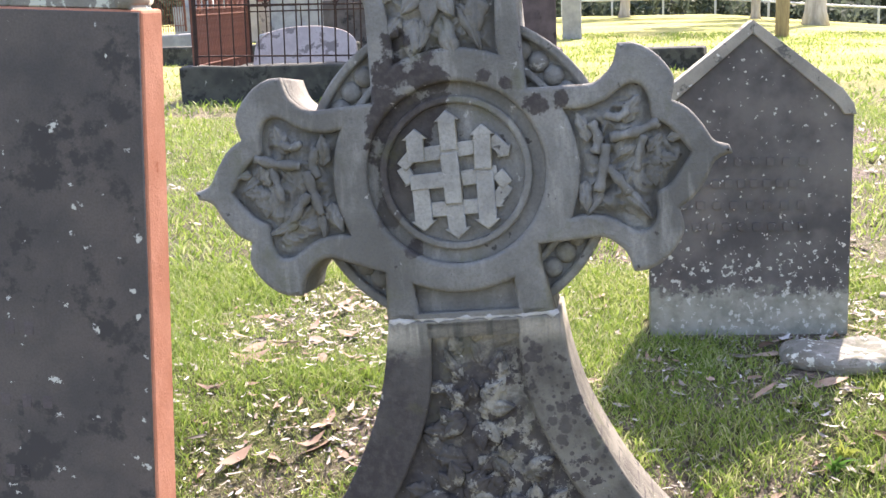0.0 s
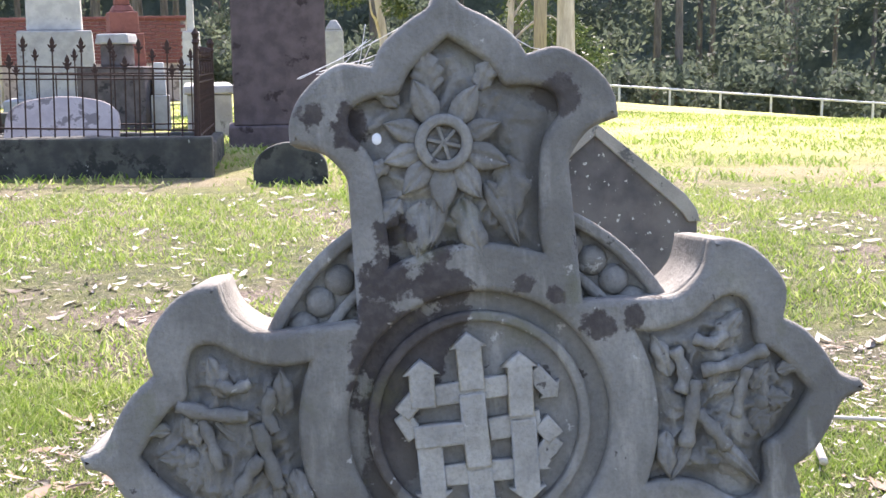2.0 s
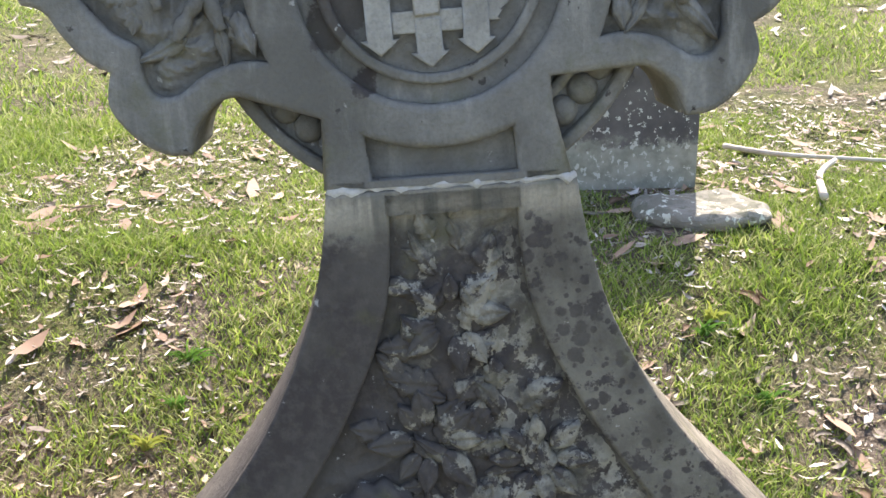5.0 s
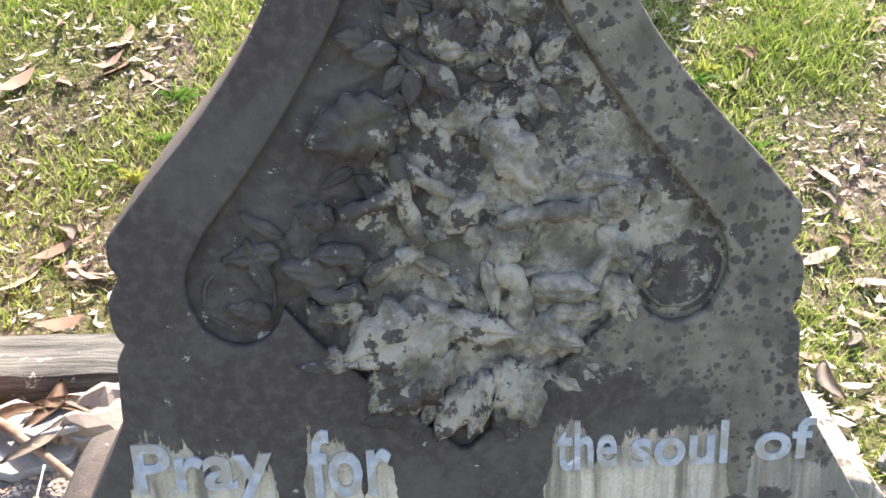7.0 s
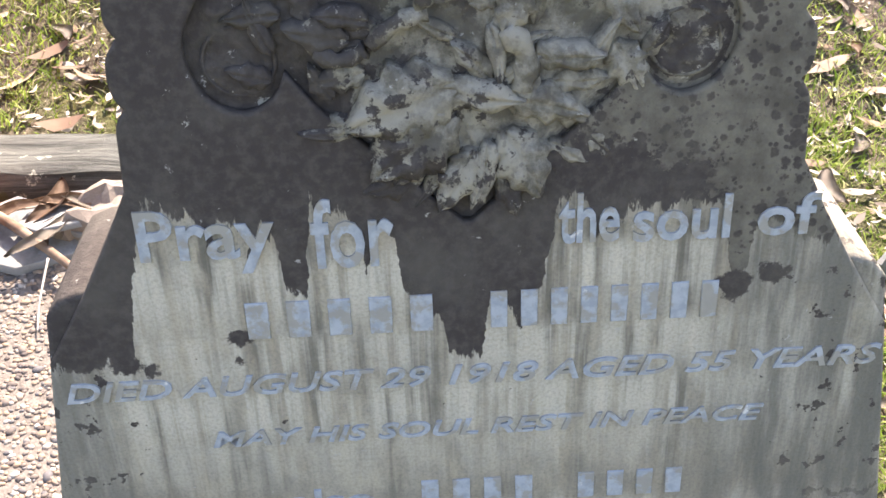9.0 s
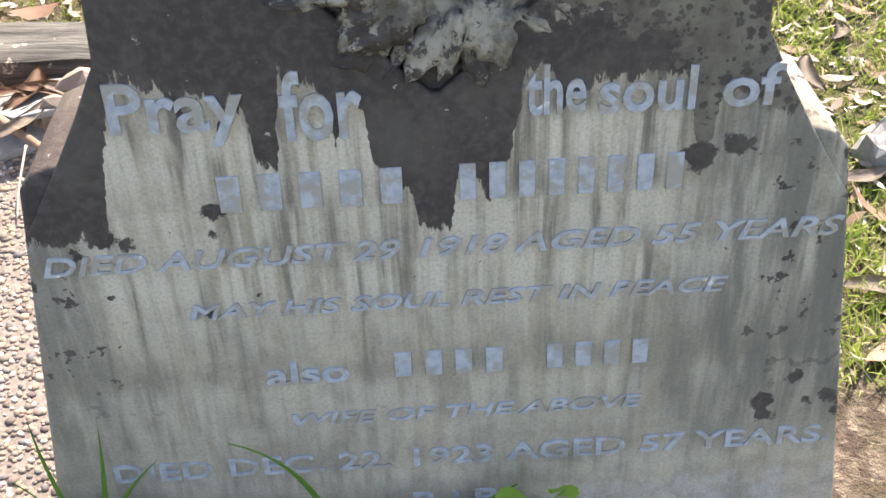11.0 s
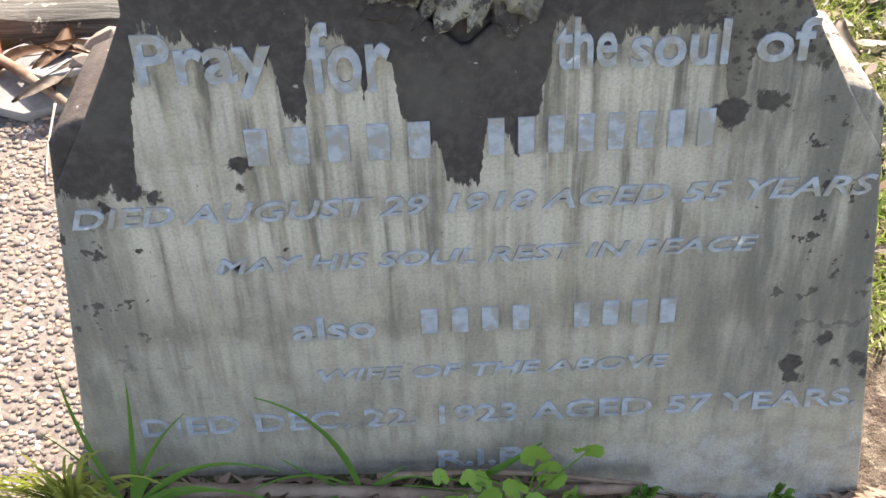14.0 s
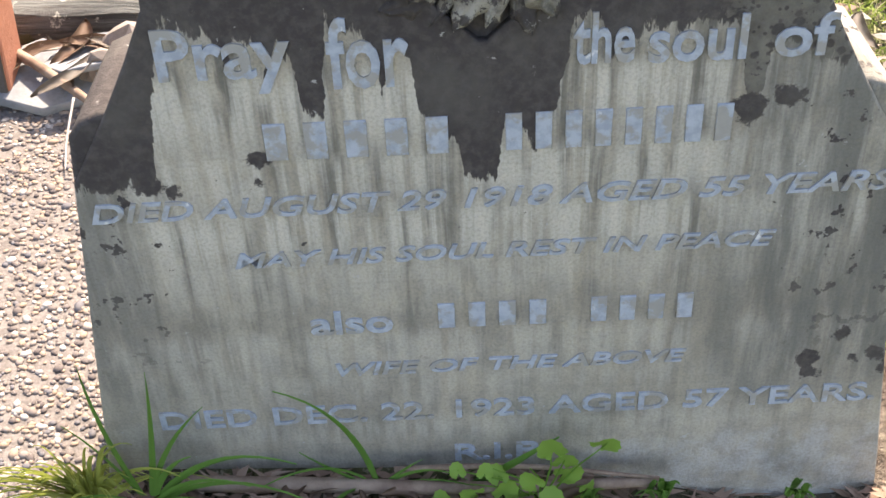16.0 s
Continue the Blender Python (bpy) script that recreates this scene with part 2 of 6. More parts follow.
    cap = n.step(n.math("ADD", z, n.math("MULTIPLY", n.math("ADD", big, ragged), 0.12)), 1.035, 1.06, 1.0, 0.0)
    black = n.math("MULTIPLY", n.math("MULTIPLY", low, cap), n.math("MAXIMUM", solid, dots))
    ragged_edge = n.math("MULTIPLY", ragged, 0.045)
    spots = [n.math("ADD", patches(TABLET_BLOTS), ragged_edge)]
    if not lattice:
        spots.append(n.math("ADD", patches(HEAD_BLOTS), ragged_edge))
    for far in spots:
        black = n.math("MAXIMUM", black, n.step(far, -0.002, 0.002, 1.0, 0.0))
    # loose dots at the tablet's sides
    rim = n.step(n.math("ABSOLUTE", n.math("SUBTRACT", x, 0.01)), 0.26, 0.36, -0.06, 0.06)
    loose = n.math("MULTIPLY", n.step(n.math("ADD", n.noise(44, 5, 0.6, shift=(9, 1, 4)), rim), 0.63, 0.66), n.math("MULTIPLY", n.step(z, 0.10, 0.30), n.step(z, 0.62, 0.56)))
    black = n.math("MAXIMUM", black, loose)
    tar = n.mix(n.step(n.noise(90, 4, 0.6), 0.4, 0.7), (0.056, 0.048, 0.045), (0.086, 0.075, 0.068))
    tar = n.mix(n.step(n.noise(9, 6, 0.65, shift=(3, 8, 3)), 0.45, 0.66, 0.0, 0.6), tar, (0.106, 0.097, 0.084))
    c = n.mix(black, c, tar)
    moss = n.math("MULTIPLY", n.step(n.noise(14, 6, 0.65, shift=(7, 7, 7)), 0.56, 0.68), n.step(z, 0.6, 0.9, 0.1, 0.8))
    c = n.mix(n.math("MULTIPLY", moss, 0.5), c, (0.12, 0.12, 0.062))
    chalk = n.step(n.math("ADD", n.noise(62, 6, 0.66, shift=(1, 8, 2)), n.step(big, 0.0, 0.14, 0.0, 0.05)), 0.665, 0.71)
    c = n.mix(n.math("MULTIPLY", chalk, 0.75), c, (0.42, 0.41, 0.375))
    n.colour(c).bump(n.math("ADD", n.math("MULTIPLY", grain, 0.4), n.noise(48, 6, 0.66)), 0.6, 0.005)
    return n.mat


M_CROSS = cross_stone("weathered_sandstone")
M_LATTICE = cross_stone("lattice_sandstone", 0.0, True)
M_CARVED = cross_stone("carved_sandstone", 0.01)
M_HOLLOW = cross_stone("hollow_sandstone", 0.05)
M_MORTAR = stone("lime_mortar", (0.42, 0.40, 0.37), (0.55, 0.53, 0.49), grain=400)


def worn_lead():
    n = Nodes("worn_lead_letters", 0.6)
    c = n.mix(n.step(n.noise(80, 5, 0.6), 0.35, 0.65), (0.29, 0.325, 0.37), (0.39, 0.425, 0.47))
    c = n.mix(n.step(n.noise(42, 5, 0.6, shift=(5, 5, 5)), 0.47, 0.58, 0.0, 0.8), c, (0.30, 0.28, 0.235))
    c = n.mix(n.step(n.noise(30, 4, 0.6, shift=(1, 3, 8)), 0.66, 0.70), c, (0.60, 0.60, 0.58))
    n.colour(c)
    return n.mat


M_LEAD = worn_lead()
M_RED = stone("red_sandstone", (0.42, 0.17, 0.10), (0.52, 0.235, 0.15), (0.30, 0.10, 0.05), 0.66, 7, grain=200, lichen=(0.50, 0.46, 0.38), lichen_at=0.70, lichen_scale=14)
M_REDFACE = stone("blackened_red_sandstone", (0.078, 0.074, 0.070), (0.122, 0.108, 0.096), (0.058, 0.055, 0.053), 0.56, 6, lichen=(0.50, 0.51, 0.46), lichen_at=0.655, lichen_scale=30)



def damp_sandstone():
    n = Nodes("black_grown_sandstone", 0.92)
    z = n.axis(2)
    c = n.mix(n.step(n.noise(5, 6, 0.6), 0.35, 0.65), (0.070, 0.066, 0.064), (0.125, 0.118, 0.108))
    c = n.mix(n.step(n.noise(3.4, 5, 0.6, shift=(2, 1, 5)), 0.48, 0.62, 0.0, 0.6), c, (0.165, 0.15, 0.132))
    foot = n.math("ADD", z, n.math("MULTIPLY", n.math("SUBTRACT", n.noise(26, 7, 0.72), 0.5), 0.22))
    c = n.mix(n.step(foot, 0.09, 0.13, 1.0, 0.0), c, n.mix(n.step(n.noise(14, 6, 0.65), 0.35, 0.65), (0.20, 0.205, 0.165), (0.30, 0.30, 0.25)))
    c = n.mix(n.step(n.math("ADD", n.noise(46, 5, 0.6, shift=(3, 1, 7)), n.step(z, 0.4, 0.15, 0.0, 0.06)), 0.645, 0.67), c, (0.44, 0.44, 0.39))
    fine = n.noise(240, 3, 0.6)
    n.colour(c).bump(n.math("ADD", n.math("MULTIPLY", fine, 0.4), n.noise(34, 5, 0.6)), 0.5, 0.004)
    return n.mat


M_BACK = damp_sandstone()
M_BACKEDGE = stone("pale_sandstone_edge", (0.22, 0.21, 0.18), (0.34, 0.32, 0.265), (0.10, 0.10, 0.09), 0.60, 14, lichen=(0.55, 0.55, 0.5), lichen_at=0.66)

M_ROCK = stone("lichened_rock", (0.16, 0.155, 0.125), (0.25, 0.24, 0.205), (0.13, 0.13, 0.10), 0.58, 12, lichen=(0.50, 0.52, 0.44), lichen_at=0.60)
M_SLATE = stone("broken_slate", (0.19, 0.195, 0.20), (0.27, 0.275, 0.275), (0.22, 0.21, 0.19), 0.60, 18, grain=120)
M_SANDROCK = stone("brown_sandstone_lump", (0.22, 0.185, 0.155), (0.31, 0.26, 0.22), (0.13, 0.11, 0.09), 0.62, 20)
M_KERB = stone("dark_mossy_kerb", (0.045, 0.046, 0.042), (0.085, 0.085, 0.072), (0.028, 0.029, 0.026), 0.56, 4, lichen=(0.30, 0.31, 0.27), lichen_at=0.68, lichen_scale=8)
M_GREY = stone("grey_granite", (0.26, 0.26, 0.26), (0.36, 0.36, 0.35), (0.15, 0.15, 0.14), 0.64, 3, lichen=(0.45, 0.45, 0.42), lichen_at=0.7, lichen_scale=6)
M_WHITE = stone("white_marble", (0.36, 0.36, 0.35), (0.47, 0.465, 0.45), (0.22, 0.22, 0.21), 0.66, 3)
M_DARK = stone("dark_basalt", (0.075, 0.066, 0.066), (0.125, 0.11, 0.106), (0.03, 0.03, 0.03), 0.62, 3)
M_PILLAR = stone("dark_red_granite", (0.082, 0.064, 0.066), (0.125, 0.098, 0.098), (0.04, 0.03, 0.03), 0.62, 3)
M_REDGRANITE = stone("red_granite", (0.15, 0.062, 0.055), (0.21, 0.088, 0.076), (0.10, 0.045, 0.042), 0.64, 4)
M_PINK = stone("pinkish_slab", (0.33, 0.29, 0.27), (0.45, 0.40, 0.37), (0.17, 0.15, 0.14), 0.56, 5)
M_RUST = plain("rusty_iron", (0.028, 0.020, 0.018), (0.060, 0.034, 0.027), 40, 0.75, 0.25)
M_RUSTRED = plain("rusty_sheet_iron", (0.13, 0.055, 0.04), (0.20, 0.085, 0.06), 14, 0.75, 0.2)
M_STEEL = plain("galvanised_rail", (0.40, 0.41, 0.42), (0.50, 0.51, 0.52), 6, 0.5, 0.4)


def weathered_wood():
    n = Nodes("weathered_timber", 0.9)
    grain = n.noise(1, 7, 0.7, (5, 60, 70))
    c = n.mix(n.step(grain, 0.3, 0.7), (0.038, 0.041, 0.038), (0.145, 0.15, 0.138))
    c = n.mix(n.step(n.noise(16, 6, 0.65), 0.60, 0.64), c, (0.33, 0.35, 0.30))
    c = n.mix(n.step(n.noise(9, 5, 0.6, shift=(3, 3, 3)), 0.60, 0.68, 0, 0.8), c, (0.085, 0.095, 0.05))
    n.colour(c).bump(grain, 0.9, 0.012)
    return n.mat


M_WOOD = weathered_wood()
M_STICK = plain("dry_stick", (0.16, 0.105, 0.075), (0.30, 0.225, 0.165), 30, 0.85)
M_WHITESTICK = plain("bleached_twig", (0.42, 0.37, 0.31), (0.55, 0.50, 0.44), 30, 0.85)
# gum bark again, its colour darkened for trunks in the woods' shade
M_DARKBARK = plain("shaded_bark", (0.085, 0.075, 0.065), (0.17, 0.15, 0.13), 3, 0.9, distance=0.03, stretch=(2, 2, 0.4))
M_WEB = plain("cobweb", (0.6, 0.6, 0.6), (0.7, 0.7, 0.7), 5, 0.5)
M_POLE = plain("grey_pole_wood", (0.20, 0.17, 0.14), (0.30, 0.26, 0.21), 5, 0.9, stretch=(6, 6, 0.6))
M_BARK = plain("gum_bark", (0.30, 0.26, 0.22), (0.50, 0.45, 0.39), 3, 0.9, distance=0.03, stretch=(2, 2, 0.4))


def leafy(name, tones, rough=0.6, through=0.35, scale=1.2):
    """Leaves and blades: tones vary from one to the next; light comes through."""
    n = Nodes(name, rough)
    r = n.random(True)
    c = n.mix(n.step(r, 0.0, 0.55), tones[0], tones[1])
    c = n.mix(n.step(r, 0.6, 0.95), c, tones[2])
    c = n.mix(n.step(n.noise(scale, 3, 0.5), 0.35, 0.65, 0.0, 0.45), c, tones[0])
    n.colour(c)
    t = n.tree.nodes.new("ShaderNodeBsdfTranslucent")
    n.put(t.inputs[0], c)
    m = n.tree.nodes.new("ShaderNodeMixShader")
    m.inputs[0].default_value = through
    n.tree.links.new(n.bsdf.outputs[0], m.inputs[1])
    n.tree.links.new(t.outputs[0], m.inputs[2])
    n.tree.links.new(m.outputs[0], n.tree.nodes["Material Output"].inputs[0])
    return n.mat


M_GRASS = leafy("lawn_grass", ((0.125, 0.205, 0.028), (0.275, 0.355, 0.075), (0.46, 0.44, 0.25)), 0.6, 0.45)
M_TUFT = leafy("green_grass_tuft", ((0.07, 0.16, 0.03), (0.12, 0.25, 0.045), (0.20, 0.30, 0.06)), 0.45, 0.3)
M_YELLOWTUFT = leafy("yellowing_grass", ((0.22, 0.27, 0.05), (0.36, 0.38, 0.09), (0.45, 0.42, 0.16)), 0.5, 0.35)
M_WEED = leafy("weed_leaves", ((0.10, 0.22, 0.03), (0.17, 0.33, 0.05), (0.26, 0.42, 0.08)), 0.5, 0.4)
M_LITTER = leafy("dry_gum_leaves", ((0.18, 0.145, 0.115), (0.37, 0.335, 0.285), (0.57, 0.545, 0.50)), 0.7, 0.05, 30)
M_DRYLEAF = leafy("brown_dead_leaf", ((0.17, 0.11, 0.075), (0.27, 0.185, 0.13), (0.37, 0.28, 0.205)), 0.7, 0.05, 30)
M_FOLIAGE = leafy("gum_foliage", ((0.035, 0.06, 0.02), (0.07, 0.105, 0.035), (0.12, 0.15, 0.06)), 0.5, 0.3, 0.2)
# tones lightened to put the haze of distance into the leaf colour
M_WOODS = leafy("hazed_woods_foliage", ((0.075, 0.095, 0.075), (0.105, 0.13, 0.09), (0.13, 0.155, 0.105)), 0.7, 0.5, 0.1)


def lawn_soil():
    n = Nodes("lawn_ground", 0.95, "Object")
    patch = n.noise(1.1, 6, 0.62)
    green = n.mix(n.step(n.noise(9, 5, 0.65), 0.35, 0.65), (0.050, 0.058, 0.020), (0.115, 0.118, 0.042))
    soil = n.mix(n.step(n.noise(40, 5, 0.65), 0.35, 0.65), (0.075, 0.055, 0.042), (0.19, 0.155, 0.12))
    c = n.mix(n.step(patch, 0.40, 0.56), soil, green)
    straw = n.noise(70, 4, 0.6)
    c = n.mix(n.step(straw, 0.58, 0.66, 0.0, 0.6), c, (0.38, 0.33, 0.24))
    far = n.step(n.axis(1), 6.0, 20.0)
    c = n.mix(far, c, n.mix(n.step(n.noise(0.5, 6, 0.65), 0.35, 0.65), (0.30, 0.31, 0.085), (0.42, 0.38, 0.13)))
    n.colour(c).bump(n.noise(60, 5, 0.7), 0.9, 0.03)
    return n.mat


M_LAWN = lawn_soil()


def pebbled():
    n = Nodes("concrete_matrix", 0.95)
    n.colour(n.mix(n.step(n.noise(120, 4, 0.6), 0.35, 0.65), (0.13, 0.115, 0.103), (0.20, 0.178, 0.16))).bump(n.noise(200, 4, 0.6), 0.6, 0.004)
    return n.mat


M_CONCRETE = pebbled()


def pebble_colours():
    n = Nodes("pebbles", 0.75)
    r = n.random(True)
    c = n.mix(n.step(r, 0.0, 0.35), (0.095, 0.08, 0.075), (0.20, 0.17, 0.15))
    c = n.mix(n.step(r, 0.4, 0.6), c, (0.29, 0.215, 0.155))
    c = n.mix(n.step(r, 0.72, 0.84), c, (0.39, 0.355, 0.315))
    c = n.mix(n.step(r, 0.9, 0.94), c, (0.12, 0.115, 0.12))
    n.colour(c)
    return n.mat


M_PEBBLE = pebble_colours()


# ---- building helpers ----
def thing(name, label, category, group="", kind="", m=None):
    ob = new(name)
    ob.empty_display_size = 0.1
    if m is not None:
        ob.matrix_world = m
    return tagged(ob, label, category, group, kind)


def part(name, bm, material, parent=None, label="", kind="", smooth=False):
    """Links a bmesh or a mesh as one object, under parent when given."""
    if isinstance(bm, bmesh.types.BMesh):
        mesh = bpy.data.meshes.new(name)
        bm.to_mesh(mesh)
        bm.free()
    else:
        mesh = bm
    if not mesh.materials:
        mesh.materials.append(material)
    if smooth:
        mesh.polygons.foreach_set("use_smooth", [True] * len(mesh.polygons))
    ob = new(name, mesh)
    if parent:
        ob.parent = parent
    return tagged(ob, label, kind=kind)


def arrays(name, verts, faces, material):
    """A mesh from numpy arrays; faces all have the same number of corners."""
    verts, faces = np.asarray(verts, np.float32), np.asarray(faces, np.int32)
    mesh = bpy.data.meshes.new(name)
    mesh.vertices.add(len(verts))
    mesh.vertices.foreach_set("co", verts.ravel())
    k = faces.shape[1]
    mesh.loops.add(faces.size)
    mesh.loops.foreach_set("vertex_index", faces.ravel())
    mesh.polygons.add(len(faces))
    mesh.polygons.foreach_set("loop_start", np.arange(0, faces.size, k, dtype=np.int32))
    mesh.polygons.foreach_set("loop_total", np.full(len(faces), k, np.int32))
    mesh.update(calc_edges=True)
    mesh.validate()
    mesh.materials.append(material)
    return mesh


def slab(loops, front, back, bevel=0.003, rounds=1):
    """A flat stone of the given outlines (x, z; inner loops are holes) between the depths front and back, edges rounded."""
    cu = bpy.data.curves.new("outline", "CURVE")
    cu.dimensions, cu.fill_mode = "2D", "BOTH"
    cu.extrude, cu.bevel_depth, cu.bevel_resolution, cu.offset = (back - front) / 2 - bevel, bevel, rounds, -bevel
    for loop in loops:
        sp = cu.splines.new("POLY")
        sp.points.add(len(loop) - 1)
        for p, (a, b) in zip(sp.points, loop):
            p.co = (a, b, 0, 1)
        sp.use_cyclic_u = True
    ob = bpy.data.objects.new("outline", cu)
    scene.collection.objects.link(ob)
    dg = bpy.context.evaluated_depsgraph_get()
    mesh = bpy.data.meshes.new_from_object(ob.evaluated_get(dg))
    bpy.data.objects.remove(ob)
    mesh.transform(Matrix.Translation((0, (front + back) / 2, 0)) @ Matrix.Rotation(radians(90), 4, "X"))
    mesh.materials.clear()
    bm = bmesh.new()
    bm.from_mesh(mesh)
    bmesh.ops.remove_doubles(bm, verts=bm.verts, dist=0.00002)
    bm.to_mesh(mesh)
    bm.free()
    return mesh


def box(size, at=(0, 0, 0), bevel=0.01, taper=0.0, segments=2):
    """A block standing on at, edges rounded, narrower at the top by taper."""
    bm = bmesh.new()
    bmesh.ops.create_cube(bm, size=1)
    for v in bm.verts:
        k = 1 - taper if v.co.z > 0 else 1
        v.co = Vector((v.co.x * size[0] * k, v.co.y * size[1] * k, (v.co.z + 0.5) * size[2]))
    if bevel:
        bmesh.ops.bevel(bm, geom=bm.edges[:], offset=bevel, segments=segments, affect="EDGES", profile=0.5)
    bmesh.ops.translate(bm, verts=bm.verts, vec=at)
    return bm


def turned(profile, at=(0, 0, 0), sides=16):
    """A body turned round z: profile of (radius, height)."""
    bm = bmesh.new()
    rings = []
    for r, h in profile:
        rings.append([bm.verts.new((at[0] + r * math.cos(6.28319 * i / sides), at[1] + r * math.sin(6.28319 * i / sides), at[2] + h)) for i in range(sides)])
    for a, b in zip(rings, rings[1:]):
        for i in range(sides):
            bm.faces.new((a[i], a[(i + 1) % sides], b[(i + 1) % sides], b[i]))
    bm.faces.new(rings[-1])
    bm.faces.new(rings[0][::-1])
    return bm


def tube(points, radii, sides=7, wobble=0.0):
    """A tapered limb along points."""
    bm = bmesh.new()
    rings = []
    for i, p in enumerate(points):
        p = Vector(p)
        way = (Vector(points[min(i + 1, len(points) - 1)]) - Vector(points[max(i - 1, 0)])).normalized()
        side = way.cross(Vector((0.3, 1, 0.2))).normalized()
        up = side.cross(way)
        ring = []
        for k in range(sides):
            a = 6.28319 * k / sides
            r = radii[i] * (1 + wobble * (random.random() - 0.5))
            ring.append(bm.verts.new(p + side * math.cos(a) * r + up * math.sin(a) * r))
        rings.append(ring)
    for a, b in zip(rings, rings[1:]):
        for k in range(sides):
            bm.faces.new((a[k], a[(k + 1) % sides], b[(k + 1) % sides], b[k]))
    bm.faces.new(rings[-1])
    bm.faces.new(rings[0][::-1])
    bmesh.ops.recalc_face_normals(bm, faces=bm.faces)
    return bm


def rough_up(bm, amount, scale, seed=0.0):
    """Uneven surface, by noise in space."""
    for v in bm.verts:
        v.co += Vector(noise.noise_vector(v.co * scale + Vector((seed, seed * 1.7, seed * 0.3)))) * amount
    return bm


def smooth01(a, b, v):
    k = min(max((v - a) / (b - a), 0.0), 1.0)
    return k * k * (3 - 2 * k)


def ground_height(x, y):
    """The lawn: low round the plot, rising behind it, then almost level, a little higher to one side and falling far off."""
    h = -0.04 + 0.32 * smooth01(1.0, 2.35, y) + 0.09 * smooth01(2.3, 6.0, y)
    h += smooth01(5, 12, y) * (0.03 - 0.020 * max(min(x, 10), -25))
    h -= 0.05 * max(0.0, y - 45)
    h -= 0.085 * max(0.0, x - 4.0) * smooth01(16, 38, y)
    h += (0.03 - 0.055 * smooth01(0.02, 0.35, x)) * (1 - smooth01(0.0, 0.10, y)) * (1 - smooth01(0.40, 0.47, abs(x)))
    if y > 1.2:
        h += 0.02 * noise.noise(Vector((x * 0.9, y * 0.9, 0)))
    return h


# ---- ground ----
def ground_sheet():
    xs = [s * v for s in (-1, 1) for v in [0.06 * i for i in range(0, 50)] + [3 * 1.13 ** i for i in range(0, 36)]]
    xs = sorted(set(round(v, 4) for v in xs))
    ys = sorted(set([-60, -30, -12, -5, -3] + [round(-1.5 + 0.06 * i, 4) for i in range(0, 110)] + [round(5.1 * 1.07 ** i, 3) for i in range(0, 58)]))
    verts = [(x, y, ground_height(x, y)) for y in ys for x in xs]
    w = len(xs)
    faces = [(j * w + i, j * w + i + 1, (j + 1) * w + i + 1, (j + 1) * w + i) for j in range(len(ys) - 1) for i in range(w - 1)]
    ob = part("ground", arrays("ground", verts, faces, M_LAWN), M_LAWN, smooth=True)
    return tagged(ob, "patchy sunlit lawn with bare soil and litter", "ground", kind="structure")


ground_sheet()


# ---- the cross gravestone ----
CTURN = 0.8                                        # the head sits a little askew on the shaft
CX, CZ = 0.006, 1.24                               # middle of the cross
AX = 0.013                                         # axis of shaft and tablet


def arc(cx, cz, r, a0, a1, n=12):
    return [(cx + r * math.cos(radians(a0 + (a1 - a0) * i / n)), cz + r * math.sin(radians(a0 + (a1 - a0) * i / n))) for i in range(n + 1)]


def smooth_line(points, n=5):
    """Catmull-Rom through points."""
    out = []
    p = [points[0]] + list(points) + [points[-1]]
    for i in range(1, len(p) - 2):
        for k in range(n):
            t = k / n
            out.append(tuple(0.5 * (2 * p[i][d] + (p[i + 1][d] - p[i - 1][d]) * t + (2 * p[i - 1][d] - 5 * p[i][d] + 4 * p[i + 1][d] - p[i + 2][d]) * t * t
                                    + (3 * p[i][d] - p[i - 1][d] - 3 * p[i + 1][d] + p[i + 2][d]) * t ** 3) for d in (0, 1)))
    out.append(points[-1])
    return out


def arm_edge(shift):
    """One flank of a flowered arm, from the crossing to its point: (along, across)."""
    flank = smooth_line([(0.140 + shift, 0.079), (0.153 + shift, 0.081), (0.170 + shift, 0.096), (0.177 + shift, 0.117)], 5)
    lobe = smooth_line([(0.177 + shift, 0.117), (0.193 + shift, 0.116), (0.210 + shift, 0.107), (0.225 + shift, 0.090), (0.231 + shift, 0.075), (0.227 + shift, 0.055)], 4)
    tip = smooth_line([(0.227 + shift, 0.055), (0.242 + shift, 0.046), (0.256 + shift, 0.028), (0.267 + shift, 0.010), (0.284 + shift, 0.004)], 4)
    return flank[:-1] + lobe[:-1] + tip


def turn(points, degrees):
    c, s = math.cos(radians(degrees + CTURN)), math.sin(radians(degrees + CTURN))
    return [(CX + a * c - b * s, CZ + a * s + b * c) for a, b in points]


def arm_loop(degrees, shift):
    e = arm_edge(shift)
    return turn([(0.081, -0.081)] + [(a, -b) for a, b in e] + [(a, b) for a, b in e[-2::-1]], degrees)


cross_outline = [(AX - 0.092, 1.088), (AX + 0.088, 1.088), (CX + 0.083, 1.14)]
cross_outline += arm_loop(0, 0.0) + arm_loop(90, 0.033) + arm_loop(180, 0.0) + [(CX - 0.083, 1.14)]


def arm_panel(degrees, shift):
    """The sunk panel of an arm."""
    half = smooth_line([(0.1175, 0.056), (0.135, 0.054), (0.160 + shift, 0.060), (0.182 + shift, 0.074), (0.198 + shift, 0.072), (0.205 + shift, 0.055), (0.206 + shift, 0.038), (0.222 + shift, 0.028), (0.243 + shift, 0.0)], 3)
    inner = [(0.1302 * math.cos(t), 0.1302 * math.sin(t)) for t in (0.36, 0.27, 0.18, 0.09, 0.0, -0.09, -0.18, -0.27, -0.36)]
    return turn([(a, -b) for a, b in half] + [(a, b) for a, b in half[-2::-1]] + inner, degrees)


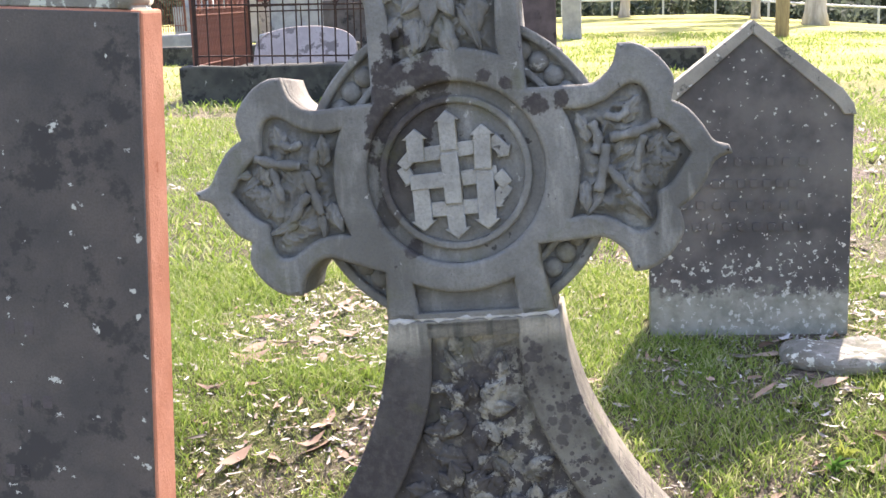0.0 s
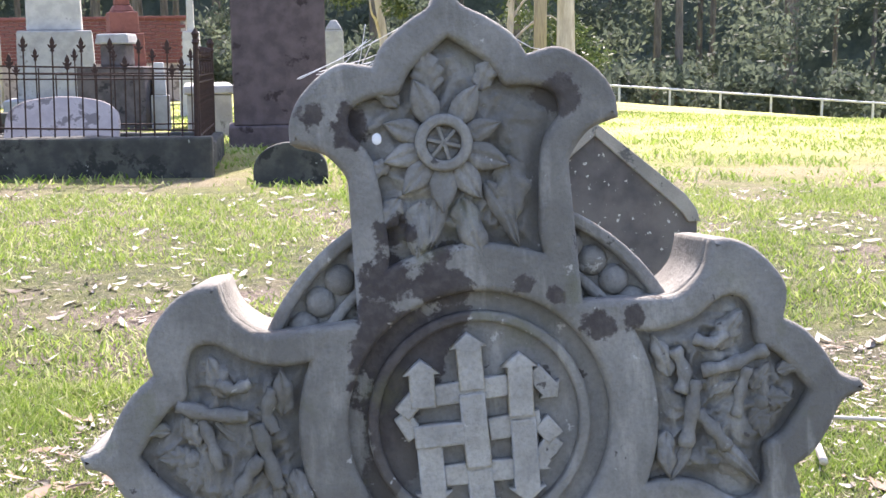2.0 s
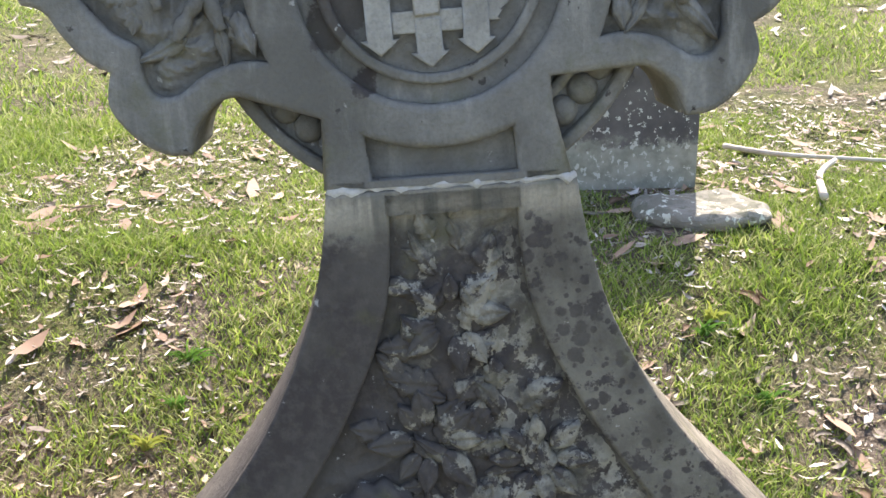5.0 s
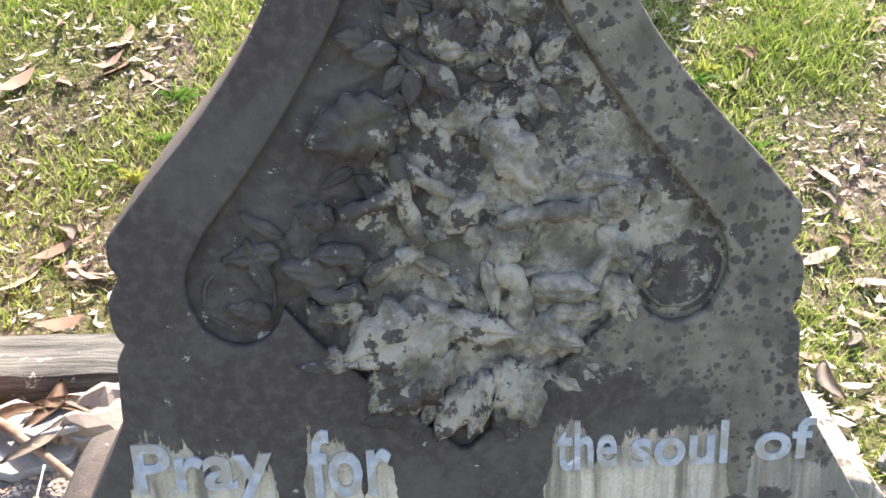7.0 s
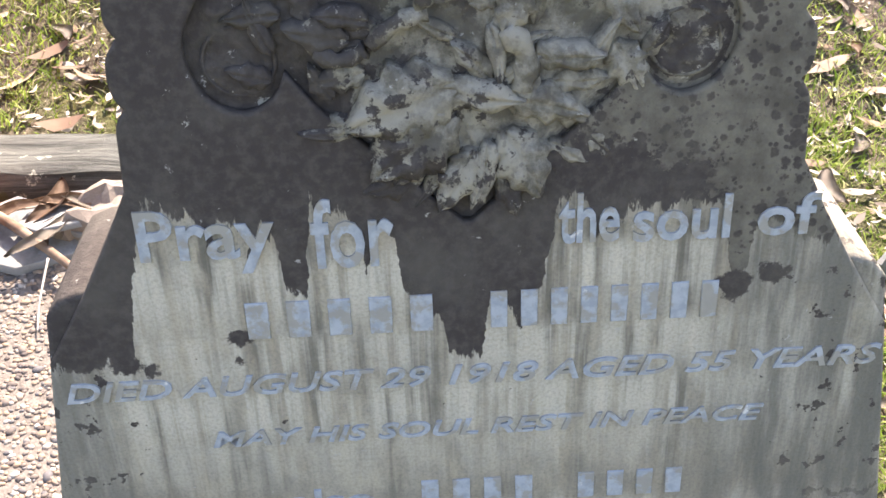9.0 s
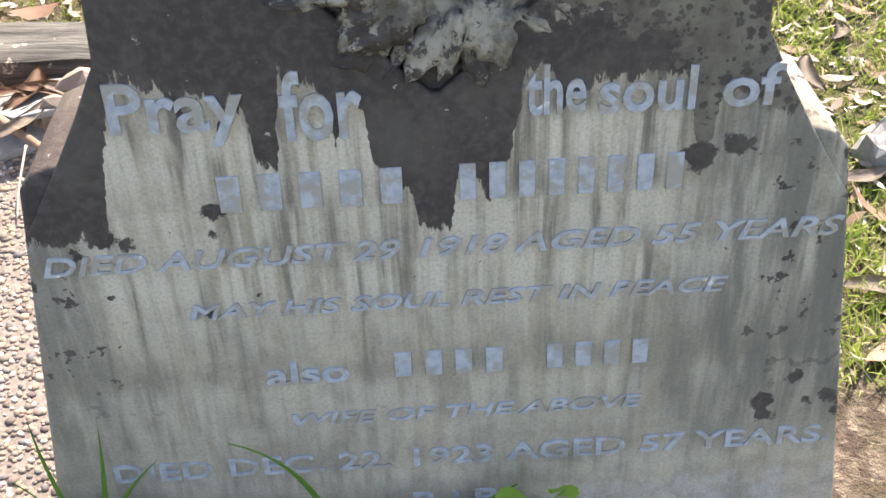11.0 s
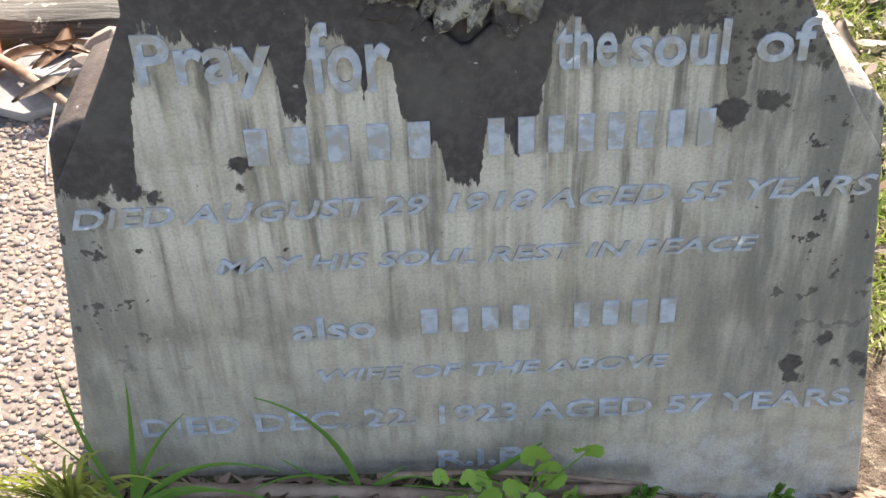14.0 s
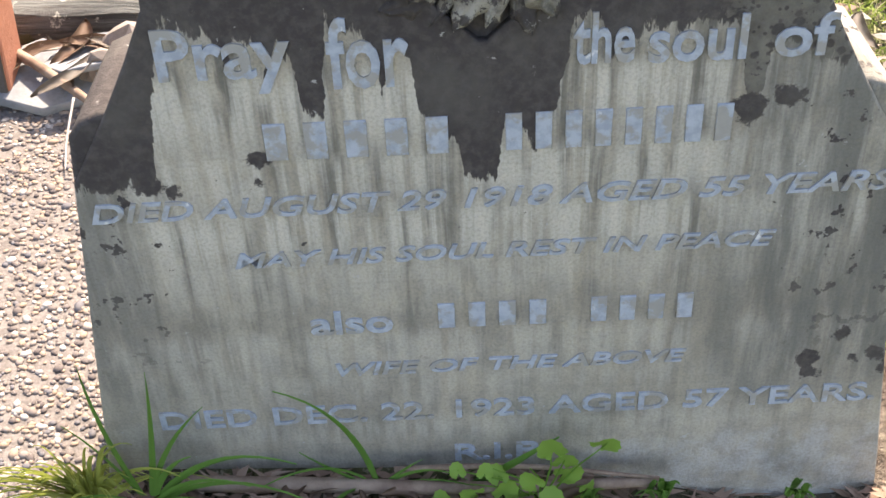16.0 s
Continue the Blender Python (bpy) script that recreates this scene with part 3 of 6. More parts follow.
hub = arc(CX, CZ, 0.095, 0, 360, 48)[:-1]
foot_panel = arc(CX, CZ, 0.126, 245, 295, 12) + [(CX + 0.056, 1.094), (CX - 0.050, 1.094)]
part("cross_body", slab([cross_outline], 0.0155, 0.105, 0.005, 2), M_CROSS, cross)
part("cross_face", slab([cross_outline, hub, foot_panel] + [arm_panel(a, s) for a, s in ((0, 0), (90, 0.033), (180, 0))], 0.0, 0.0165, 0.0055, 3), M_CROSS, cross)

# wheel behind the arms, with beads and an inner roll
part("wheel", slab([arc(CX, CZ, 0.166, 0, 360, 72)[:-1]], 0.034, 0.088, 0.004), M_CROSS, cross)
part("wheel_rim", slab([arc(CX, CZ, 0.167, 0, 360, 72)[:-1], arc(CX, CZ, 0.157, 0, 360, 72)[:-1]], 0.022, 0.06, 0.003), M_CROSS, cross)
part("wheel_roll", slab([arc(CX, CZ, 0.131, 0, 360, 64)[:-1], arc(CX, CZ, 0.123, 0, 360, 64)[:-1]], 0.024, 0.05, 0.003), M_CROSS, cross)


def ball(r, squash=1.0):
    bm = bmesh.new()
    bmesh.ops.create_icosphere(bm, subdivisions=2, radius=r)
    for v in bm.verts:
        v.co.y *= squash
    mesh = bpy.data.meshes.new("bead")
    bm.to_mesh(mesh)
    bm.free()
    mesh.materials.append(M_CROSS)
    mesh.polygons.foreach_set("use_smooth", [True] * len(mesh.polygons))
    return mesh


bead_mesh = ball(0.0118, 0.85)
for quarter in range(4):
    for i in range(6):
        a = radians(quarter * 90 + 45 + (i - 2.5) * 8.6)
        b = part("bead", bead_mesh, M_CROSS, cross)
        b.location = (CX + 0.1435 * math.cos(a), 0.033, CZ + 0.1435 * math.sin(a))

# medallion with a woven lattice
part("medallion_rim", slab([arc(CX, CZ, 0.081, 0, 360, 48)[:-1], arc(CX, CZ, 0.073, 0, 360, 48)[:-1]], 0.006, 0.018, 0.0025), M_CROSS, cross)


def band(x0, z0, x1, z1, front, width=0.0185, ends=(0, 0)):
    """A flat strip of the monogram, pointed where ends says so."""
    L = math.hypot(x1 - x0, z1 - z0)
    h = width / 2
    pts = [(0, -h), (L, -h)] + ([(L, -h * 1.45), (L + h * 1.2, 0), (L, h * 1.45)] if ends[1] else []) + [(L, h), (0, h)] + ([(0, h * 1.45), (-h * 1.2, 0), (0, -h * 1.45)] if ends[0] else [])
    ob = part("lattice_strip", slab([pts], front, 0.0152, 0.0016, 2), M_LATTICE, cross)
    ob.matrix_local = pose(x0, 0, z0, 0, -math.degrees(math.atan2(z1 - z0, x1 - x0)), 0)


part("medallion_floor", slab([arc(CX, CZ, 0.0735, 0, 360, 48)[:-1]], 0.0145, 0.02, 0.0005), M_CARVED, cross)
band(-0.034, 1.278, -0.034, 1.254, 0.0030, ends=(1, 0))
band(-0.032, 1.238, -0.031, 1.192, 0.0042, ends=(0, 1))
band(0.001, 1.295, 0.002, 1.264, 0.0024, ends=(1, 0))
band(0.001, 1.262, 0.003, 1.208, 0.0018)
band(0.003, 1.206, 0.004, 1.182, 0.0046, ends=(0, 1))
band(0.037, 1.278, 0.036, 1.242, 0.0022, ends=(1, 0))
band(0.037, 1.240, 0.037, 1.190, 0.0034, ends=(0, 1))
band(-0.028, 1.2615, 0.028, 1.2655, 0.0054, 0.0155)
band(-0.042, 1.233, -0.006, 1.234, 0.0022, 0.0165)
band(0.012, 1.234, 0.050, 1.237, 0.0058, 0.0165)
band(-0.022, 1.203, 0.030, 1.204, 0.0060, 0.0155)
band(-0.034, 1.266, -0.050, 1.250, 0.0038, 0.013)
band(-0.050, 1.250, -0.041, 1.233, 0.0050, 0.013)
band(0.046, 1.274, 0.058, 1.260, 0.0062, 0.014, (0, 1))
band(0.050, 1.237, 0.060, 1.224, 0.0048, 0.014)
band(0.060, 1.224, 0.047, 1.208, 0.0056, 0.014, (0, 1))


def inside(x, z, loop):
    """How deep points lie inside an outline; negative outside."""
    loop = np.array(loop)
    best, odd = np.full(x.shape, 9.0), np.zeros(x.shape, bool)
    for (ax, az), (bx, bz) in zip(loop, np.roll(loop, -1, 0)):
        dx, dz = bx - ax, bz - az
        k = np.clip(((x - ax) * dx + (z - az) * dz) / (dx * dx + dz * dz + 1e-12), 0, 1)
        best = np.minimum(best, np.hypot(x - ax - k * dx, z - az - k * dz))
        odd ^= ((az > z) != (bz > z)) & (x < (bx - ax) * (z - az) / (bz - az + 1e-12) + ax)
    return np.where(odd, best, -best)


def relief(name, loop, step, floor, scale, high, seed, dome=None):
    """Worn foliage cut in a sunk panel: folds and hollows that run out towards the panel's edge."""
    xs = np.arange(min(p[0] for p in loop) - 0.002, max(p[0] for p in loop) + 0.003, step)
    zs = np.arange(min(p[1] for p in loop) - 0.002, max(p[1] for p in loop) + 0.003, step)
    gx, gz = np.meshgrid(xs, zs)
    deep = np.clip(inside(gx, gz, loop) / 0.014, 0, 1)
    h = np.zeros(gx.shape)
    for j in range(gx.shape[0]):
        for i in range(gx.shape[1]):
            if deep[j, i] > 0:
                q = Vector((gx[j, i] * scale + seed, gz[j, i] * scale, seed))
                w = noise.noise_vector(q * 0.6) * 0.9
                fold = 1 - 2.2 * abs(noise.noise(q + w))
                crease = 1 - 2.0 * abs(noise.noise((q + w) * 2.7 + Vector((0, 0, 5))))
                h[j, i] = high * (0.72 * max(fold, -0.4) + 0.34 * max(crease, -0.5)) + 0.0012 * noise.noise(q * 7)
    h = h * deep * deep * (3 - 2 * deep)
    if dome:
        h += dome(gx, gz) * deep
    v = np.stack([gx, floor - h, gz], 2).reshape(-1, 3)
    w = gx.shape[1]
    k = (np.arange(gx.shape[0] - 1)[:, None] * w + np.arange(w - 1)[None]).ravel()
    near = (inside(gx, gz, loop) > -0.002).ravel()
    k = k[near[k] | near[k + 1] | near[k + w] | near[k + w + 1]]
    part(name, arrays(name, v, np.stack([k, k + 1, k + w + 1, k + w], 1), M_HOLLOW), M_HOLLOW, cross, "worn foliage carved in low relief", smooth=True)


def carved_leaf(length, width, lobes=3, bulge=0.012, curl=0.3, seed=0.0):
    """A worn leaf in relief, its tip along +z: lobed outline, a ridge into each lobe, sunk midrib."""
    bm = bmesh.new()
    rows, cols = 19, 11
    grid = []
    for j in range(rows):
        s = j / (rows - 1)
        full = width / 2 * math.sin(math.pi * min(0.06 + s * 0.94, 1.0) ** 0.85)
        line = []
        for i in range(cols):
            u = 2 * i / (cols - 1) - 1
            lobe = 0.5 + 0.5 * math.cos(2 * math.pi * lobes * (s - 0.22 * abs(u)) + 0.6) if lobes else 1.0
            w = full * (1 - 0.24 * (1 - lobe)) + 0.0004
            rise = bulge * (1 - 0.72 * abs(u) ** 2.4) * (0.45 + 0.55 * math.sin(math.pi * s)) - bulge * 0.5 * math.exp(-(u / 0.2) ** 2) - bulge * 0.34 * (1 - lobe) * min(1, abs(u) * 1.6)
            q = Vector((u * w, s * length, seed)) * 70
            rise = 0.78 * rise + bulge * 0.14 * noise.noise(q) + bulge * 0.10 * noise.noise(q * 2.6)
            line.append(bm.verts.new((u * w + curl * length * 0.3 * s * s + 0.0009 * noise.noise(q + Vector((9, 0, 0))), -rise - bulge * 0.5 * s * s * (1 - 0.6 * s), s * length)))
        grid.append(line)
    for j in range(rows - 1):
        for i in range(cols - 1):
            bm.faces.new((grid[j][i], grid[j][i + 1], grid[j + 1][i + 1], grid[j + 1][i]))
    rim = [e for e in bm.edges if e.is_boundary]
    back = bmesh.ops.extrude_edge_only(bm, edges=rim)
    for v in back["geom"]:
        if isinstance(v, bmesh.types.BMVert):
            v.co.y = 0.014
    bmesh.ops.recalc_face_normals(bm, faces=bm.faces)
    mesh = bpy.data.meshes.new("carved_leaf")
    bm.to_mesh(mesh)
    bm.free()
    mesh.materials.append(M_CARVED)
    mesh.polygons.foreach_set("use_smooth", [True] * len(mesh.polygons))
    return mesh


rnd = random.Random(4)
LEAVES = [carved_leaf(0.06, 0.036, 3, 0.011, 0.4, 1), carved_leaf(0.06, 0.030, 2, 0.013, -0.5, 2), carved_leaf(0.06, 0.022, 1, 0.010, 0.7, 3), carved_leaf(0.06, 0.046, 4, 0.012, 0.1, 4)]


def carve(x, z, angle, size, depth=0.016, which=None, name="carved_leaf", tilt=0):
    ob = part(name, LEAVES[which if which is not None else rnd.randrange(4)], M_CARVED, cross)
    ob.matrix_local = pose(x, depth, z, tilt, angle, 0) @ Matrix.Scale(size, 4)
    return ob


# rosette in the top arm: a pierced disc, cupped petals, drooping leaves below
relief("carved_foliage", arm_panel(90, 0.033), 0.0016, 0.0150, 38, 0.0085, 3.0)
PETAL = carved_leaf(0.06, 0.034, 0, 0.009, 0.0, 5)
LEAVES.append(PETAL)
RX, RZ = -0.006, 1.442
for a, far in ((-22, 1.05), (34, 1.0), (74, 0.85), (112, 1.05), (150, 1.0), (184, 1.05), (222, 0.95), (256, 0.9), (292, 0.9)):
    carve(RX + 0.015 * math.sin(radians(a)), RZ + 0.015 * math.cos(radians(a)), a, 0.55 * far, 0.0065, 4, "petal", 6)
part("rosette_disc", slab([arc(RX, RZ, 0.0205, 0, 360, 28)[:-1], arc(RX, RZ, 0.0125, 0, 360, 24)[:-1]], -0.002, 0.016, 0.0028, 3), M_CROSS, cross)
part("rosette_heart", slab([arc(RX, RZ, 0.0130, 0, 360, 24)[:-1]], 0.006, 0.016, 0.002), M_CARVED, cross)
for i in range(3):
    rib = part("rosette_rib", slab([[(-0.0125, -0.0015), (0.0125, -0.0015), (0.0125, 0.0015), (-0.0125, 0.0015)]], 0.0015, 0.008, 0.0008), M_CROSS, cross)
    rib.matrix_local = pose(RX, 0, RZ, 0, 60 * i + 15, 0)
for x, z, a, size, which in ((-0.024, 1.402, 196, 0.75, 1), (0.004, 1.402, 172, 0.80, 1), (0.022, 1.412, 145, 0.85, 2), (-0.040, 1.405, 215, 0.55, 0), (0.038, 1.43, 170, 0.8, 0), (-0.012, 1.405, 184, 0.7, 2),
                             (-0.012, 1.478, -8, 0.55, 3), (0.022, 1.478, 25, 0.5, 0), (-0.036, 1.47, -40, 0.5, 1), (-0.045, 1.43, 250, 0.4, 0)):
    carve(x, z, a, size, 0.0085, which, "carved_leaf", 4)


def twigs(points, r=0.0055, depth=0.009):
    ring = smooth_line(points, 4)
    part("carved_stem", tube([(x, depth + 0.002 * math.sin(3.1 * k / len(ring) + x * 90), z) for k, (x, z) in enumerate(ring)], [r * (0.92 + 0.2 * math.sin(1.9 * k + 60 * x)) for k in range(len(ring))], 9, 0.16), M_CARVED, cross, smooth=True)


bud_mesh = ball(0.0085, 0.9)
bud_mesh.materials[0] = M_CARVED

# a rose, leaves and crossing stems in each side arm
for side in (-1, 1):
    def spot(u, v):
        return turn([(side * u, v)], 0)[0]
    relief("carved_foliage", arm_panel(0 if side > 0 else 180, 0), 0.0015, 0.0150, 40, 0.0115, 7.0 + side)
    for way, r in ((((0.164, 0.022), (0.190, 0.026), (0.213, 0.034)), 0.0056), (((0.158, 0.016), (0.154, -0.006), (0.147, -0.032)), 0.0060), (((0.197, 0.022), (0.191, 0.004), (0.187, -0.014)), 0.0046),
                   (((0.158, -0.008), (0.168, -0.020), (0.178, -0.036)), 0.0055), (((0.145, 0.040), (0.151, 0.022), (0.146, 0.008)), 0.0055), (((0.160, 0.046), (0.172, 0.042), (0.183, 0.048)), 0.0048)):
        twigs([spot(*q) for q in way], r, 0.003)
    for u, v, a, size, which in ((0.205, -0.004, 90, 0.42, 3), (0.203, -0.008, 170, 0.40, 3), (0.200, 0.004, 30, 0.40, 0), (0.212, -0.006, 230, 0.34, 3), (0.172, -0.034, 125, 0.68, 2), (0.150, -0.030, 200, 0.5, 2),
                                 (0.135, -0.02, 190, 0.55, 1), (0.178, 0.036, 25, 0.55, 0), (0.140, 0.020, 350, 0.55, 1), (0.170, 0.004, 60, 0.45, 2), (0.220, 0.016, 80, 0.4, 1)):
        x, z = spot(u, v)
        carve(x, z, side * a, size, 0.0065, which, "carved_leaf", rnd.uniform(-4, 10))
    x, z = spot(0.207, -0.006)
    b = part("carved_bud", bud_mesh, M_CARVED, cross)
    b.matrix_local = pose(x, 0.009, z) @ Matrix.Scale(0.9, 4)

# shaft and tablet in one outline, mirrored on the axis
half = smooth_line([(0.091, 1.086), (0.098, 1.04), (0.111, 0.99), (0.128, 0.95), (0.152, 0.905), (0.178, 0.868), (0.206, 0.834), (0.240, 0.797), (0.280, 0.750)], 3)
half += smooth_line([(0.281, 0.744), (0.281, 0.728), (0.274, 0.716)], 3) + smooth_line([(0.275, 0.714), (0.285, 0.700), (0.287, 0.680), (0.284, 0.664), (0.278, 0.656)], 3)
half += smooth_line([(0.279, 0.654), (0.287, 0.640), (0.289, 0.615), (0.291, 0.580)], 3) + [(0.316, 0.530), (0.345, 0.478), (0.389, 0.405), (0.446, -0.02), (0.455, -0.10)]
tablet_outline = [(AX + a, b) for a, b in half] + [(AX - a, b) for a, b in half[::-1]]
hp = smooth_line([(0.046, 1.082), (0.053, 1.0), (0.085, 0.92), (0.142, 0.828), (0.205, 0.748)], 4) + smooth_line([(0.206, 0.746), (0.222, 0.715), (0.221, 0.685), (0.206, 0.658), (0.180, 0.648), (0.156, 0.660), (0.145, 0.682)], 3)
hp += [(0.12, 0.648), (0.06, 0.59), (0.004, 0.536)]
panel = [(AX + a, b) for a, b in hp] + [(AX - a, b) for a, b in hp[::-1]]
part("tablet_body", slab([tablet_outline], 0.012, 0.125, 0.004), M_CROSS, cross)
part("tablet_face", slab([tablet_outline, panel], 0.0, 0.0125, 0.003), M_CROSS, cross)
part("base_block", slab([[(AX - 0.457, -0.10), (AX + 0.457, -0.10), (AX + 0.385, 0.452), (AX + 0.372, 0.470), (AX + 0.352, 0.478), (AX - 0.352, 0.478), (AX - 0.372, 0.470), (AX - 0.385, 0.452)]], 0.006, 0.17, 0.006, 2), M_CROSS, cross)
for side in (-1, 1):
    part("scroll_ring", slab([arc(AX + side * 0.181, 0.690, 0.031, 0, 360, 28)[:-1], arc(AX + side * 0.181, 0.690, 0.0275, 0, 360, 28)[:-1]], 0.008, 0.016, 0.0015), M_CROSS, cross)
bm = tube([(AX - 0.090 + 0.18 * i / 30, 0.004 + rnd.uniform(-0.0015, 0.002), 1.0872 + rnd.uniform(-0.0015, 0.0015)) for i in range(31)], [rnd.uniform(0.002, 0.0055) for i in range(31)], 7, 0.5)
part("mortar_joint", bm, M_MORTAR, cross, "crumbling pale mortar joint", smooth=True)

# carved leaves down the shaft, opening into a bouquet
relief("carved_foliage", panel, 0.0024, 0.0125, 30, 0.0050, 1.0, lambda x, z: 0.0040 * np.exp(-((x - 0.02) / 0.11) ** 2 - ((z - 0.67) / 0.12) ** 2))
for i in range(105):
    k = (i / 104) ** 0.75
    z = 1.062 - 0.485 * k
    w = 0.024 + 0.03 * smooth01(1.02, 0.9, z) + 0.100 * smooth01(0.88, 0.72, z) - 0.115 * smooth01(0.66, 0.575, z)
    x = AX - 0.004 + rnd.uniform(-1, 1) * w
    out = math.degrees(math.atan2(x - AX, 0.10))
    a = (out * 1.6 + rnd.uniform(-75, 75)) if z > 0.62 else 180 - out * 1.5 + rnd.uniform(-60, 60)
    carve(x, z, a, rnd.uniform(0.38, 0.66) + 0.2 * smooth01(0.9, 0.7, z), 0.0080 - 0.004 * smooth01(0.85, 0.7, z), rnd.randrange(4), "carved_leaf", rnd.uniform(-6, 8))
# the larger leaves of the bouquet
for x, z, a, size, which in ((-0.030, 0.842, -106, 1.25, 3), (0.036, 0.832, 136, 1.25, 0), (0.062, 0.752, 200, 0.8, 3), (-0.062, 0.722, -70, 0.75, 1), (-0.078, 0.708, -82, 0.9, 0), (0.006, 0.668, -112, 1.65, 3),
                             (0.004, 0.640, -128, 1.5, 3), (-0.006, 0.664, 108, 1.15, 1), (0.050, 0.652, 96, 1.05, 0), (0.032, 0.612, 184, 1.0, 2), (0.020, 0.606, 204, 1.05, 0), (0.046, 0.622, 152, 1.15, 3), (-0.012, 0.618, 222, 0.9, 3),
                             (0.070, 0.690, 100, 0.95, 1), (0.034, 0.715, 160, 0.85, 2)):
    carve(x, z, a, size, -0.001, which, "carved_leaf", 4)
for x, z, s in ((-0.014, 0.889, 0.85), (0.008, 0.985, 0.7), (0.068, 0.868, 0.75)):
    for i in range(8):
        a = 45 * i + rnd.uniform(-12, 12)
        carve(x + 0.014 * math.sin(radians(a)), z + 0.014 * math.cos(radians(a)), a, 0.6 * s * rnd.uniform(0.8, 1.2), 0.0045, 4, "petal", 6)
for pts, r in ((((-0.033, 0.812), (-0.028, 0.772), (-0.018, 0.734)), 0.0085), (((-0.028, 0.803), (-0.010, 0.786), (0.012, 0.774)), 0.0065), (((-0.080, 0.764), (-0.055, 0.770), (-0.028, 0.784)), 0.0070), (((0.046, 0.750), (0.080, 0.756), (0.116, 0.757)), 0.0085),
               (((-0.062, 0.702), (-0.040, 0.722), (-0.016, 0.728)), 0.0080), (((0.046, 0.714), (0.062, 0.690), (0.060, 0.660)), 0.0110), (((0.072, 0.696), (0.094, 0.684), (0.122, 0.682)), 0.0070), (((-0.105, 0.700), (-0.085, 0.692), (-0.066, 0.700)), 0.0080),
               (((0.034, 0.612), (0.033, 0.590), (0.024, 0.560)), 0.0060)):
    twigs(pts, r, -0.003)


# lettering
def writing(text, x0, x1, z0, z1, slant=0.0):
    cu = bpy.data.curves.new("words", "FONT")
    cu.body, cu.extrude, cu.shear, cu.offset, cu.resolution_u = text, 0.02, slant, 0.016 if text.isupper() else 0.020, 3
    ob = bpy.data.objects.new("words", cu)
    scene.collection.objects.link(ob)
    mesh = bpy.data.meshes.new_from_object(ob.evaluated_get(bpy.context.evaluated_depsgraph_get()))
    bpy.data.objects.remove(ob)
    co = np.array([v.co[:] for v in mesh.vertices])
    lo, hi = co.min(0), co.max(0)
    sx, sz = (x1 - x0) / (hi[0] - lo[0]), (z1 - z0) / (hi[1] - lo[1])
    for v in mesh.vertices:
        v.co = (x0 + (v.co.x - lo[0]) * sx, -0.0022 if v.co.z > 0 else 0.003, z0 + (v.co.y - lo[1]) * sz)
    mesh.materials.clear()
    bm = bmesh.new()
    bm.from_mesh(mesh)
    bmesh.ops.remove_doubles(bm, verts=bm.verts, dist=0.00002)
    seen, pieces = set(), []
    for v in bm.verts:
        if v in seen:
            continue
        todo, piece = [v], []
        seen.add(v)
        while todo:
            u = todo.pop()
            piece.append(u)
            for e in u.link_edges:
                o = e.other_vert(u)
                if o not in seen:
                    seen.add(o)
                    todo.append(o)
        pieces.append((min(q.co.x for q in piece), max(q.co.x for q in piece), piece))
    pieces.sort(key=lambda q: q[0])
    letters = []
    for lo_x, hi_x, piece in pieces:
        if letters and slant == 0 and lo_x < letters[-1][0] - 0.0005:
            letters[-1] = (max(letters[-1][0], hi_x), letters[-1][1] + piece)
        else:
            letters.append((hi_x, piece))
    for _, piece in letters:
        keep = set(piece)
        index = {q: k for k, q in enumerate(piece)}
        faces = [[index[q] for q in f.verts] for f in bm.faces if f.verts[0] in keep]
        one = bpy.data.meshes.new("letter")
        one.from_pydata([q.co[:] for q in piece], [], faces)
        part("letter", one, M_LEAD, cross)
    bm.free()



def bars(x0, x1, z0, z1, count):
    """Plain bars in place of a name."""
    step = (x1 - x0) / count
    for i in range(count):
        a = x0 + step * i
        part("name_bar", slab([[(a, z0), (a + step * 0.55, z0), (a + step * 0.55, z1), (a, z1)]], -0.0022, 0.003, 0.0008), M_LEAD, cross)


writing("Pray", -0.274, -0.155, 0.496, 0.562)
writing("for", -0.124, -0.052, 0.496, 0.566)
writing("the", 0.092, 0.146, 0.510, 0.560)
writing("soul", 0.158, 0.244, 0.508, 0.552)
writing("of", 0.268, 0.322, 0.508, 0.550)
bars(-0.190, -0.004, 0.424, 0.463, 5)
bars(0.032, 0.252, 0.424, 0.463, 8)
writing("DIED AUGUST 29 1918 AGED 55 YEARS", -0.368, 0.402, 0.360, 0.383, 0.25)
writing("MAY HIS SOUL REST IN PEACE", -0.239, 0.297, 0.298, 0.317, 0.25)
writing("also", -0.173, -0.087, 0.205, 0.236)
bars(-0.040, 0.086, 0.208, 0.240, 4)
bars(0.118, 0.236, 0.208, 0.240, 4)
writing("WIFE OF THE ABOVE", -0.153, 0.222, 0.145, 0.163, 0.2)
writing("DIED DEC. 22. 1923 AGED 57 YEARS.", -0.354, 0.436, 0.074, 0.101)
writing("R.I.P.", -0.03, 0.075, 0.004, 0.03)


